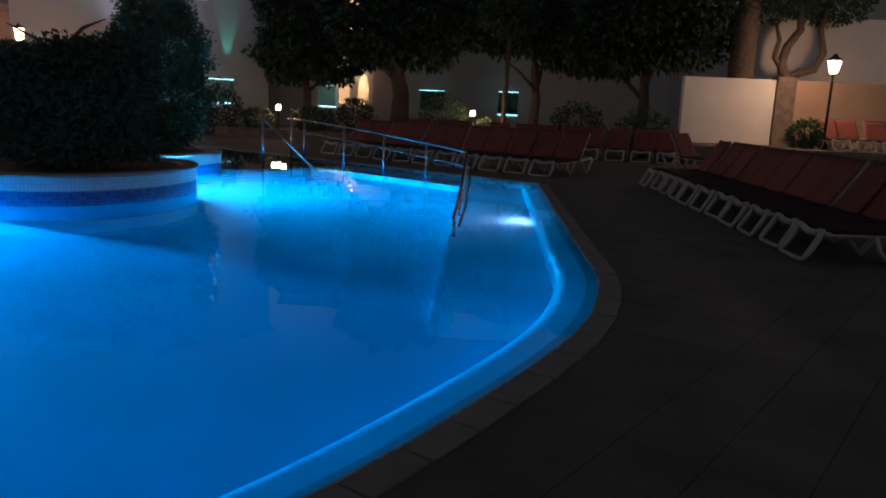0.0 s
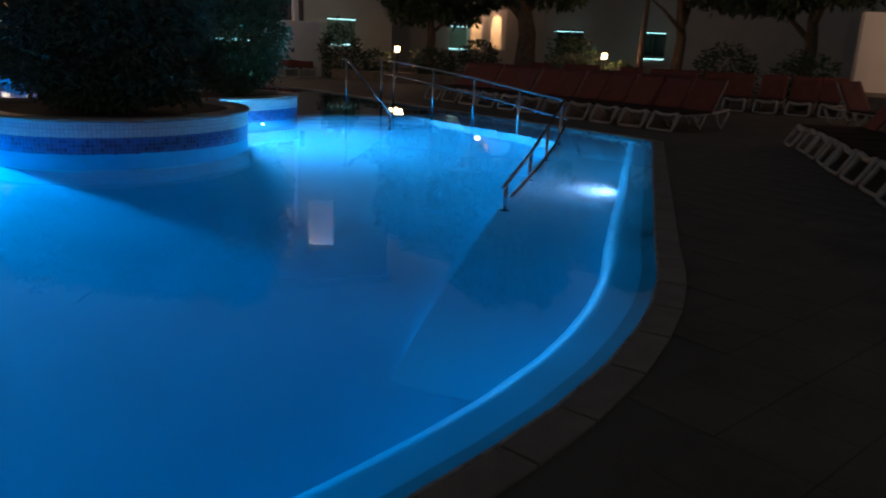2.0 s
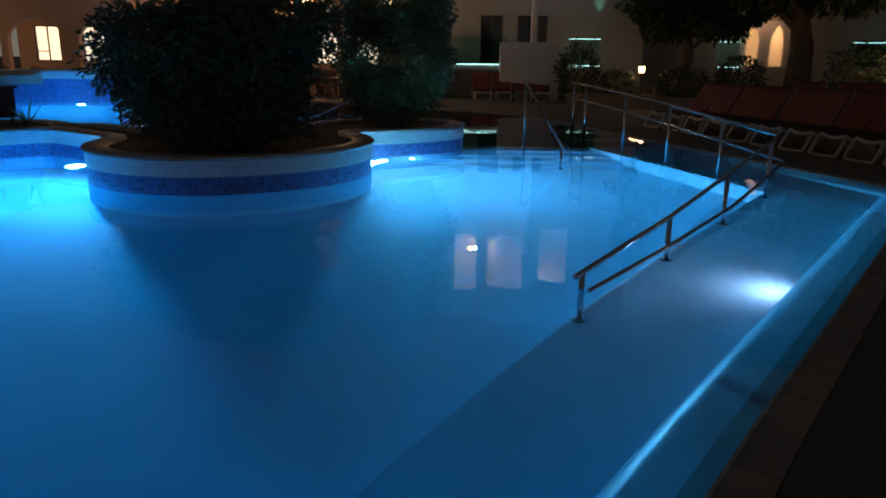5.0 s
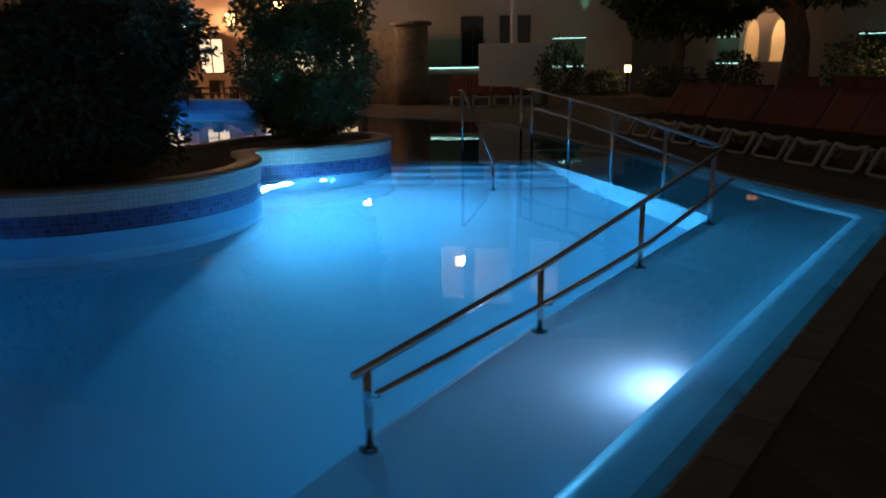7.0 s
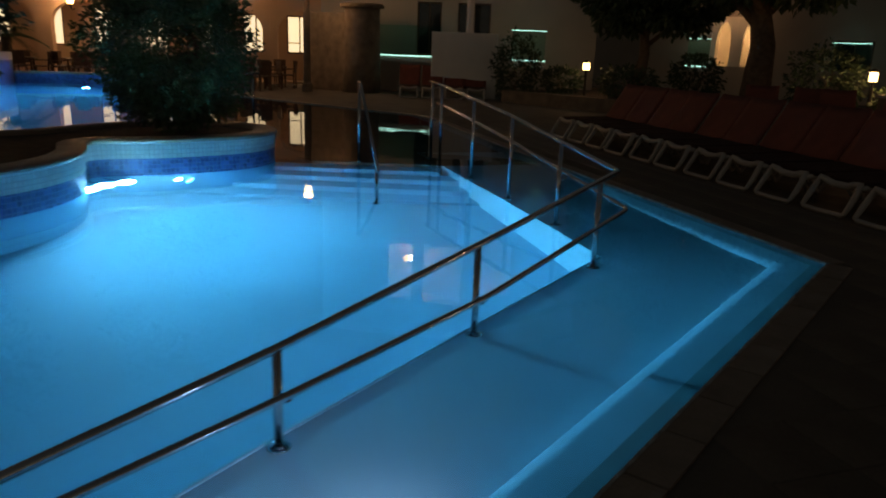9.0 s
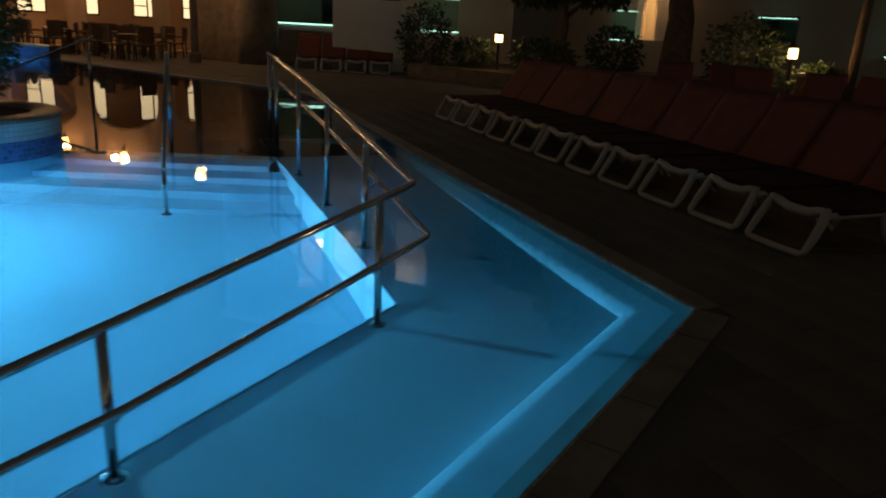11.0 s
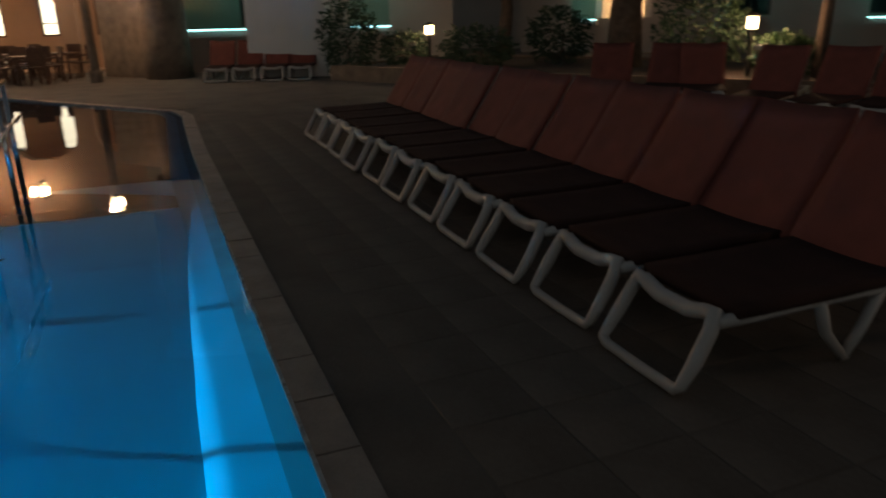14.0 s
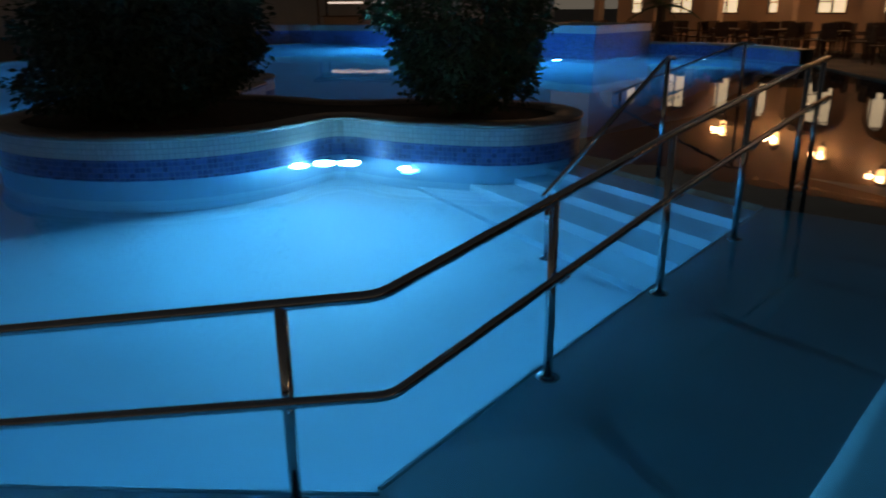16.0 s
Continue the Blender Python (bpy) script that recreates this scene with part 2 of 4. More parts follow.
def lathe(profile, sides=20, centre=(0, 0)):
    """A turned shape from (radius, z) pairs."""
    bm = bmesh.new()
    rings = [[bm.verts.new((centre[0] + max(r, 0.0005) * math.cos(2 * math.pi * k / sides), centre[1] + max(r, 0.0005) * math.sin(2 * math.pi * k / sides), z)) for k in range(sides)] for r, z in profile]
    for a, b in zip(rings, rings[1:]):
        for k in range(sides):
            bm.faces.new((a[k], a[(k + 1) % sides], b[(k + 1) % sides], b[k]))
    bm.faces.new(rings[0][::-1])
    bm.faces.new(rings[-1])
    return bm


def prism(poly, z0, z1):
    """A closed block over a plan polygon; z1 a number, or one for each corner."""
    bm = bmesh.new()
    tops = z1 if isinstance(z1, (list, tuple)) else [z1] * len(poly)
    lo = [bm.verts.new((x, y, z0)) for x, y in poly]
    hi = [bm.verts.new((x, y, z)) for (x, y), z in zip(poly, tops)]
    bm.faces.new(hi)
    bm.faces.new(lo[::-1])
    n = len(poly)
    for i in range(n):
        bm.faces.new((lo[i], lo[(i + 1) % n], hi[(i + 1) % n], hi[i]))
    return bm


def offset(poly, d, closed=True):
    """The plan polygon moved outwards by d (counter-clockwise order)."""
    out, n = [], len(poly)
    for i, p in enumerate(poly):
        a = Vector(poly[i - 1]) if closed or i else Vector(p)
        b = Vector(poly[(i + 1) % n]) if closed or i < n - 1 else Vector(p)
        p = Vector(p)
        e1 = (p - a).normalized() if (p - a).length else (b - p).normalized()
        e2 = (b - p).normalized() if (b - p).length else e1
        n1, n2 = Vector((e1.y, -e1.x)), Vector((e2.y, -e2.x))
        m = (n1 + n2).normalized()
        out.append(tuple(p + m * d / max(0.4, m.dot(n1))))
    return out


def band(loops, closed=True, uv=True):
    """Walls through loops of points of equal count, from the first to the last, with a UV map in metres."""
    bm = bmesh.new()
    layer = bm.loops.layers.uv.new("UVMap") if uv else None
    rows = [[bm.verts.new(p) for p in loop] for loop in loops]
    n = len(rows[0])
    run = [0.0]
    for i in range(n):
        a, b = Vector(loops[0][i]), Vector(loops[0][(i + 1) % n])
        run.append(run[-1] + (b - a).length)
    up = [0.0]
    for a, b in zip(loops, loops[1:]):
        up.append(up[-1] + (Vector(b[0]) - Vector(a[0])).length)
    for j, (a, b) in enumerate(zip(rows, rows[1:])):
        for i in range(n if closed else n - 1):
            k = (i + 1) % n
            f = bm.faces.new((a[i], a[k], b[k], b[i]))
            if uv:
                for lp, (u, v) in zip(f.loops, ((run[i], up[j]), (run[i + 1], up[j]), (run[i + 1], up[j + 1]), (run[i], up[j + 1]))):
                    lp[layer].uv = (u, v)
    return bm


def sheet(outer, holes, z):
    """A flat sheet with holes."""
    bm = bmesh.new()
    edges = []
    for loop in (outer, *holes):
        vs = [bm.verts.new((x, y, z)) for x, y in loop]
        edges += [bm.edges.new((vs[i], vs[(i + 1) % len(vs)])) for i in range(len(vs))]
    bmesh.ops.triangle_fill(bm, edges=edges, use_beauty=True, use_dissolve=False)
    for f in bm.faces:
        f.normal_update()
        if f.normal.z < 0:
            f.normal_flip()
    return bm


def spline(pts, step=0.35):
    """Catmull-Rom through plan points."""
    P = [Vector(p) for p in pts]
    P = [2 * P[0] - P[1]] + P + [2 * P[-1] - P[-2]]
    out = []
    for i in range(1, len(P) - 2):
        a, b, c, d = P[i - 1:i + 3]
        n = max(2, int((c - b).length / step))
        for k in range(n):
            t = k / n
            out.append(tuple(0.5 * (2 * b + (c - a) * t + (2 * a - 5 * b + 4 * c - d) * t * t + (3 * b - 3 * c + d - a) * t ** 3)))
    out.append(tuple(P[-2]))
    return out


def at_z(poly, z):
    return [(x, y, z) for x, y in poly]


# ---- pool ----
NEAR = spline([(-26, 0.5), (-18, -2.2), (-11, -3.2), (-5.5, -3.0), (-2.2, -1.7), (-0.6, -0.2), (0.56, 1.05), (1.36, 2.3), (1.95, 3.45), (2.24, 4.4), (2.36, 5.3), (2.36, 6.4)])
SIDE = [(2.37, 8.0), (2.38, 10.5), (2.40, 13.38), (-0.87, 15.76), (-4.0, 18.05), (-6.9, 20.25), (-7.5, 20.55)]
FAR = [(-12.0, 20.6), (-16.9, 20.9), (-20.0, 20.1), (-21.6, 17.9), (-18.8, 15.8), (-20.3, 14.2), (-24.5, 11.0), (-28.4, 7.7), (-30.2, 4.5)]
POOL = NEAR + SIDE + FAR
OUTER = offset(POOL, 0.27)
COPING = offset(POOL, 0.45)
n_open = len(NEAR) + len(SIDE) + 1

basin = tagged(new("pool_basin"), "pale blue plastered swimming pool basin under still water", "swimming pool", kind="structure")
floor_bm = prism(POOL, DEPTH - 0.1, DEPTH)
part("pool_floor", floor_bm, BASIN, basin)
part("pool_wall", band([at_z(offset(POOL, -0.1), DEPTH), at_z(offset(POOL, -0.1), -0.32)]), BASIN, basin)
lip_rows = [at_z(offset(POOL, d), z) for d, z in ((-0.12, -0.42), (-0.12, -0.25), (-0.115, -0.21), (-0.102, -0.165), (-0.08, -0.135), (-0.052, -0.112), (-0.036, -0.102), (-0.025, -0.097), (-0.012, -0.093), (0.0, -0.090), (0.012, -0.0874), (0.145, -0.058), (0.158, -0.055))]
part("pool_lip", band(lip_rows), LIP, basin, "smooth rolled pool edge", smooth=True)
tile_rows = [at_z(offset(POOL, d), z) for d, z in ((0.158, -0.055), (0.2705, -0.034))]
part("edge_tile", band(tile_rows), EDGE_TILE, basin, "pale green-grey edge tiles under shallow water")
part("edge_riser", band([at_z(offset(POOL, 0.2705), -0.034), at_z(offset(POOL, 0.2705), 0.0)]), STONE, basin, "dark stone riser at the water line")

trim_rows = [at_z(offset(POOL, d), z) for d, z in ((0.258, -0.02), (0.258, 0.007), (0.274, 0.007), (0.274, -0.02))]
part("edge_trim", band(trim_rows), TRIM, basin, "thin pale edge strip")

water = link(sheet(OUTER, [], WATER), "water", WATER_M, recalc=False)
tagged(water, "still clear pool water lit blue from below", "water", kind="structure")

BIG = [(-400, -400), (400, -400), (400, 400), (-400, 400)]
ground = tagged(link(sheet(BIG, [COPING], -0.009), "ground", JOINT, recalc=False), "dark paved ground around the pool at night", "ground", kind="structure")

# ramp: the inner edge, the outer edge and the height of its top
ALONG, ACROSS = Vector((-0.816, 0.577)), Vector((0.577, 0.816))
TURN_IN = Vector((1.13, 12.69))
SECTIONS = [((1.13, y), (2.45, y), z) for y, z in ((4.3, -1.16), (5.5, -0.95), (7.66, -0.65), (9.24, -0.515), (10.78, -0.43), (12.2, -0.32))]
SECTIONS += [(tuple(TURN_IN), (2.45, 12.5), -0.285), (tuple(TURN_IN), (2.45, 13.42), -0.255)]
for s, z in ((0.01, -0.255), (1.1, -0.18), (2.4, -0.128), (4.3, -0.085), (5.6, -0.06)):
    p = TURN_IN + ALONG * s
    SECTIONS.append((tuple(p), tuple(p + ACROSS * 1.36), z))
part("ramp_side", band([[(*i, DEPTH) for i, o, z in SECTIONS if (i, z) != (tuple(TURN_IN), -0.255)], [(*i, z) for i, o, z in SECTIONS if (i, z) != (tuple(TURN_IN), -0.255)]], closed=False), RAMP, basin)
bm = bmesh.new()
rows = [[bm.verts.new((i[0] + (o[0] - i[0]) * k / 4, i[1] + (o[1] - i[1]) * k / 4, z + min(0.045, -0.2 * z) * k / 4)) for k in range(5)] for i, o, z in SECTIONS]
for a, b in zip(rows, rows[1:]):
    for k in range(4):
        vs = [a[k], a[k + 1], b[k + 1], b[k]]
        vs = [v for j, v in enumerate(vs) if all((v.co - w.co).length > 1e-6 for w in vs[:j])]
        if len(vs) > 2:
            bm.faces.new(vs)
bmesh.ops.remove_doubles(bm, verts=bm.verts, dist=1e-4)
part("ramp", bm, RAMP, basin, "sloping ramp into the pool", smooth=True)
edge = bmesh.new()
add_tube(edge, [(*i, z) for n, (i, o, z) in enumerate(SECTIONS) if n > 1 and n != 7], 0.014, 6)
part("ramp_edge", edge, LIP, basin)

# beach and the steps down from it
BEACH = [tuple(TURN_IN + ALONG * 4.35), (-4.3, 13.8), (-5.2, 13.8), (-7.4, 15.9), (-16.6, 20.4), (-16.6, 20.86), (-12.0, 20.6), (-7.5, 20.55), (-6.9, 20.25), (-4.0, 18.05), (-2.9, 17.2), tuple(TURN_IN + ALONG * 4.35 + ACROSS * 1.36)]
part("beach_entry", prism(BEACH[::-1], DEPTH, -0.06), DECK, basin, "shallow stone-floored beach entry")
s_dir, s_out = Vector((0.80, 0.60)), Vector((0.60, -0.80))
for k in range(4):
    a = Vector((-5.2, 13.15)) + s_out * (0.36 * k)
    b = Vector((-2.45, 15.2)) + s_dir * (0.25 * k) + s_out * (0.36 * k)
    c, d = b + s_out * 0.36, a + s_out * 0.36
    part("step", prism([tuple(a), tuple(d), tuple(c), tuple(b)], DEPTH, -0.28 - 0.25 * k), BASIN, basin)
for k in range(4):
    w = Vector((-0.44, -0.90))
    a, b = Vector((-5.4, 14.0)) + w * (0.36 * k), Vector((-16.4, 19.8)) + w * (0.36 * k)
    part("step", prism([tuple(a), tuple(b), tuple(b + w * 0.36), tuple(a + w * 0.36)], DEPTH, -0.26 - 0.25 * k), BASIN, basin)

# raised far wall of the pool
FAR_WALL = [(-16.9, 20.9), (-18.4, 20.6), (-20.0, 20.1), (-20.9, 19.1), (-21.6, 17.9)]
LEFT_WALL = spline([(-20.3, 14.2), (-24.5, 11.0), (-28.4, 7.7), (-30.2, 4.5), (-29.0, 1.8), (-26, 0.4)], 0.8)


def raised_wall(name, line, blue_top, white_top, label):
    wall = tagged(new(name), label, "pool wall", kind="structure")
    inner = offset(line, -0.01, False)
    outer = offset(line, 0.35, False)
    part("mosaic_band", band([at_z(inner, -0.4), at_z(inner, blue_top)], closed=False), BLUE_TILE, wall, "blue mosaic band")
    part("white_band", band([at_z(offset(line, -0.02, False), blue_top), at_z(offset(line, -0.02, False), white_top), at_z(outer, white_top), at_z(outer, -0.02)], closed=False), RIM, wall, "pale stone coping")
    return wall


raised_wall("pool_wall_far", FAR_WALL, 0.30, 0.37, "low blue mosaic pool wall with a stone coping")
raised_wall("pool_wall_left", LEFT_WALL, 0.55, 0.80, "curved blue mosaic pool wall with a white coping")
BOX_PLAN = [(-21.6, 17.9), (-24.6, 15.6), (-23.2, 13.6), (-20.3, 14.2), (-18.8, 15.8)]
planter_box = tagged(new("planter_box"), "raised planter box clad in blue mosaic with white coping", "planter")
part("mosaic_band", band([at_z(offset(BOX_PLAN, -0.01), -0.4), at_z(offset(BOX_PLAN, -0.01), 0.72)]), BLUE_TILE, planter_box)
part("white_band", band([at_z(BOX_PLAN, 0.72), at_z(BOX_PLAN, 0.95), at_z(offset(BOX_PLAN, -0.25), 0.95), at_z(offset(BOX_PLAN, -0.25), 0.8)]), WHITE_TILE, planter_box)
part("soil", sheet(offset(BOX_PLAN, -0.24), [], 0.86), SOIL, planter_box)

# ---- island planter with rounded lobes ----
LOBES = [(-4.65, 9.58, 1.62), (-4.70, 9.1, 1.5), (-5.0, 12.42, 0.98), (-4.75, 13.06, 0.90), (-9.0, 8.25, 0.95)]


def island_level(x, y):
    """Smooth union of the lobes: below zero inside."""
    k, acc = 0.14, 0.0
    for cx, cy, r in LOBES:
        acc += math.exp(-(math.hypot(x - cx, y - cy) - r) / k)
    # the neck between the first two
    d = math.hypot(x + 5.10, max(0, abs(y - 11.25) - 0.5)) - 0.62
    acc += math.exp(-d / k)
    d = math.hypot(max(0, abs(x + 7.0) - 0.9), y - 9.0) - 0.42
    acc += math.exp(-d / k)
    return -k * math.log(acc)


def contour(level, x0, x1, y0, y1, h):
    """The longest closed line on which level is zero."""
    nx, ny = int((x1 - x0) / h), int((y1 - y0) / h)
    val = [[level(x0 + i * h, y0 + j * h) for j in range(ny + 1)] for i in range(nx + 1)]
    nxt = {}

    def cut(i, j, k, l):
        a, b = val[i][j], val[k][l]
        t = a / (a - b)
        return (round(x0 + h * (i + t * (k - i)), 4), round(y0 + h * (j + t * (l - j)), 4))
    for i in range(nx):
        for j in range(ny):
            ring = [(i, j), (i + 1, j), (i + 1, j + 1), (i, j + 1)]
            enter = leave = None
            for a, b in zip(ring, ring[1:] + ring[:1]):
                if (val[a[0]][a[1]] < 0) != (val[b[0]][b[1]] < 0):
                    p, q = min(a, b), max(a, b)
                    point = cut(*p, *q)
                    if val[a[0]][a[1]] < 0:
                        enter = point
                    else:
                        leave = point
            if enter and leave:
                nxt[enter] = leave
    best = []
    while nxt:
        start, loop = next(iter(nxt)), []
        p = start
        while p in nxt:
            loop.append(p)
            p = nxt.pop(p)
        if len(loop) > len(best):
            best = loop
    area = sum(a[0] * b[1] - a[1] * b[0] for a, b in zip(best, best[1:] + best[:1]))
    return best if area > 0 else best[::-1]


ISLAND = contour(island_level, -11, -1.5, 6.5, 15, 0.12)
RIM_Z = 0.405
island = tagged(new("island_planter"), "curved island planter with white and blue tiled sides in the pool", "planter")
part("plaster_base", band([at_z(ISLAND, DEPTH), at_z(ISLAND, -0.03)]), BASIN, island)
part("mosaic_band", band([at_z(offset(ISLAND, 0.004), -0.04), at_z(offset(ISLAND, 0.004), 0.18)]), BLUE_TILE, island, "blue mosaic band at the waterline")
part("white_band", band([at_z(offset(ISLAND, 0.012), 0.18), at_z(offset(ISLAND, 0.012), RIM_Z - 0.05)]), WHITE_TILE, island, "white tiled upper band")
part("coping", band([at_z(offset(ISLAND, d), z) for d, z in ((0.008, RIM_Z - 0.05), (0.03, RIM_Z - 0.048), (0.042, RIM_Z - 0.03), (0.04, RIM_Z - 0.01), (0.025, RIM_Z), (-0.24, RIM_Z), (-0.25, RIM_Z - 0.08))]), RIM, island, "brown stone coping", smooth=True)
part("soil", sheet(offset(ISLAND, -0.245), [], RIM_Z - 0.04), SOIL, island)

# ---- pool light fittings ----
for place, way, watts, colour in POOL_LIGHTS:
    p, w = Vector(place), Vector(way).normalized()
    fitting = tagged(new("pool_light"), "round white underwater pool light, switched on", "pool light", "pool lights")
    fitting.matrix_world = look(p, p + w)
    k = 1.05 if colour == NECK else 0.6 if watts < 7 else 1.0
    part("rim", lathe([(r * k, z * k) for r, z in ((0.112, -0.008), (0.125, -0.008), (0.13, 0.004), (0.125, 0.03), (0.10, 0.05))], 20), STEEL, fitting)
    part("lens", lathe([(r * k, z * k) for r, z in ((0.111, 0.0), (0.109, -0.045), (0.09, -0.08), (0.055, -0.10), (0.0, -0.108))], 20), POOL_GLOW, fitting)
    if colour == NECK:
        part("stem", tube([(0, 0, 0.045), (0, 0, 0.36)], 0.025, 8), STEEL, fitting)
    rise = Vector((0, 0, 0.10 if colour == NECK else 0.0))
    lamp_area("pool_lamp", tuple(p + w * 0.16 + rise), tuple(p + w + rise), watts, colour, 0.06 if colour == NECK else 0.2, 135 if colour == NECK else 180)

# ---- handrails ----
PIPE = 0.0215


def post_foot(x, y, z):
    return lathe([(0.055, z), (0.058, z + 0.006), (0.05, z + 0.014), (0.028, z + 0.02)], 16, (x, y))


def handrail(name, label, posts, top, low, parent_place=(0, 0, 0)):
    """posts: (x, y, foot, top); top and low: the points of the two tubes."""
    rail = tagged(new(name), label, "handrail")
    for x, y, z0, z1 in posts:
        p = part("post", tube([(x, y, z0), (x, y, z1)], PIPE, 12), STEEL, rail, smooth=True)
        part("flange", post_foot(x, y, z0), STEEL, p, smooth=True)
    part("top_tube", tube(top, PIPE, 14), STEEL, rail, smooth=True)
    if low:
        part("lower_tube", tube(low, PIPE * 0.9, 14), STEEL, rail, smooth=True)
    return rail


def rounded(points, r=0.06):
    """The line with its corners cut to short bends."""
    P = [Vector(p) for p in points]
    out = [P[0]]
    for a, b, c in zip(P, P[1:], P[2:]):
        u, v = (a - b).normalized(), (c - b).normalized()
        for k in range(4):
            t = k / 3
            out.append(((b + u * r) * (1 - t) + b * t) * (1 - t) + (b * (1 - t) + (b + v * r) * t) * t)
    out.append(P[-1])
    return out


TURN = Vector((1.19, 12.745))


def on_rail(s):
    return TURN + ALONG * s


RAMP_POSTS = [(1.19, 7.68, -0.648, 0.085), (1.20, 9.24, -0.515, 0.214), (1.20, 10.78, -0.43, 0.385), (1.20, 12.41, -0.308, 0.585)]
for s, z0, z1 in ((1.02, -0.186, 0.722), (2.2, -0.137, 0.845), (3.42, -0.107, 0.94), (4.75, -0.076, 1.035), (5.2, -0.06, 1.055)):
    p = on_rail(s)
    RAMP_POSTS.append((p.x, p.y, z0, z1))
top_line = rounded([(1.18, 7.60, 0.082), (1.195, 9.24, 0.217), (1.195, 10.78, 0.39), (1.195, 12.73, 0.628), (*on_rail(2.3), 0.858), (*on_rail(4.6), 1.03), (*on_rail(5.32), 1.06)], 0.05)
low_line = rounded([(1.25, 7.68, -0.02), (1.285, 9.24, 0.03), (1.285, 10.78, 0.09), (1.285, 12.775, 0.325), (*(on_rail(2.3) + ACROSS * 0.07), 0.56), (*(on_rail(4.6) + ACROSS * 0.07), 0.735), (*(on_rail(5.22) + ACROSS * 0.07), 0.76)], 0.05)
ramp_rail = handrail("handrail", "polished stainless steel double handrail along the pool ramp", RAMP_POSTS, top_line, low_line)
for x, y, z0, z1 in RAMP_POSTS:
    d = Vector((1, 0)) if y < 12.6 else ACROSS
    zl = z1 - (0.3 if y > 10 else 0.2 if y > 9 else 0.11)
    part("bracket", tube([(x, y, zl - 0.05), (x + d.x * 0.05, y + d.y * 0.05, zl - 0.05), (x + d.x * 0.085, y + d.y * 0.085, zl - 0.01)], 0.008, 8), STEEL, ramp_rail, smooth=True)

handrail("handrail", "single stainless steel handrail down the pool steps", [(-3.38, 14.56, -0.06, 1.05), (-2.06, 13.47, -1.03, 0.15)],
         rounded([(-3.47, 14.63, 1.045), (-3.36, 14.55, 1.06), (-2.0, 13.43, 0.14)], 0.05), None)
handrail("handrail", "single stainless steel handrail on the far steps", [(-8.4, 16.78, -0.06, 0.93), (-9.25, 15.1, -1.03, 0.1)],
         rounded([(-8.35, 16.9, 0.93), (-8.42, 16.74, 0.94), (-9.3, 15.0, 0.08)], 0.05), None)

# ---- sun loungers ----


def sun_lounger(name="sun_lounger"):
    """Stands with its foot end at the origin and its head along +y."""
    th = tagged(new(name), "white plastic sun lounger with a raised terracotta fabric backrest", "sun lounger", "sun loungers by the pool")
    w, h = 0.29, 0.34
    # foot end: a rounded upright ring
    ring = bmesh.new()
    loop = [(-w + 0.04, 0, 0.03), (-w + 0.01, 0, 0.055), (-w + 0.01, 0.07, 0.16), (-w + 0.02, 0.14, h - 0.06), (-w + 0.035, 0.17, h + 0.005), (-w + 0.10, 0.17, h - 0.008), (-0.10, 0.17, h - 0.035), (0.10, 0.17, h - 0.035), (w - 0.10, 0.17, h - 0.008), (w - 0.035, 0.17, h + 0.005), (w - 0.02, 0.14, h - 0.06), (w - 0.01, 0.07, 0.16), (w - 0.01, 0, 0.055), (w - 0.04, 0, 0.03), (0, 0, 0.026)]
    pts = loop + loop[:2]
    add_tube(ring, pts, [0.037 if p[2] > h - 0.05 else 0.034 if p[2] > 0.1 else 0.026 for p in pts], 8)
    part("foot_frame", ring, PLASTIC, th, smooth=True)
    for s in (-1, 1):
        rail = bmesh.new()
        line = [(s * (w - 0.02), 0.17, h - 0.03), (s * w, 0.35, h - 0.02), (s * w, 0.7, h - 0.01), (s * w, 1.15, h - 0.01), (s * w, 1.6, h + 0.02), (s * (w - 0.02), 1.92, h + 0.05)]
        add_tube(rail, line, 0.03, 8)
        part("side_rail", rail, PLASTIC, th, smooth=True)
        for y0, y1, y2 in ((0.70, 0.90, 1.08), (1.44, 1.68, 1.90)):
            leg = bmesh.new()
            add_tube(leg, [(s * w, y0, h), (s * w, y0 + 0.07, 0.16), (s * w, y1, 0.02)], [0.03, 0.026, 0.024], 8)
            add_tube(leg, [(s * w, y1, 0.02), (s * w, y1 + 0.09, 0.15), (s * w, y2, h)], [0.024, 0.026, 0.03], 8)
            part("leg", leg, PLASTIC, th, smooth=True)
    cross = bmesh.new()
    add_tube(cross, [(-w, 1.9, h + 0.05), (w, 1.9, h + 0.05)], 0.025, 8)
    part("head_bar", cross, PLASTIC, th, smooth=True)

    def sling(name, a, b, sag, half, thick):
        bm = bmesh.new()
        n, k = 6, 8
        rows = []
        for i in range(n + 1):
            t = i / n
            p = Vector(a) * (1 - t) + Vector(b) * t
            rows.append([(p.x + half * (2 * j / k - 1), p.y, p.z - sag * math.sin(math.pi * j / k) - 0.3 * sag * math.sin(math.pi * t)) for j in range(k + 1)])
        for dz in (0.0, -thick):
            vs = [[bm.verts.new((x, y, z + dz)) for x, y, z in r] for r in rows]
            for r, q in zip(vs, vs[1:]):
                for j in range(k):
                    bm.faces.new((r[j], r[j + 1], q[j + 1], q[j]))
            if dz == 0.0:
                top = vs
        for j in range(k):
            for r, q in ((top[0], vs[0]), (top[-1], vs[-1])):
                bm.faces.new((r[j], r[j + 1], q[j + 1], q[j]))
        for i in range(n):
            for j in (0, k):
                bm.faces.new((top[i][j], top[i + 1][j], vs[i + 1][j], vs[i][j]))
        return part(name, bm, SEAT if name == "seat" else FABRIC, th, "woven seat with its shade put into the dark brown colour" if name == "seat" else "terracotta woven fabric", smooth=True)
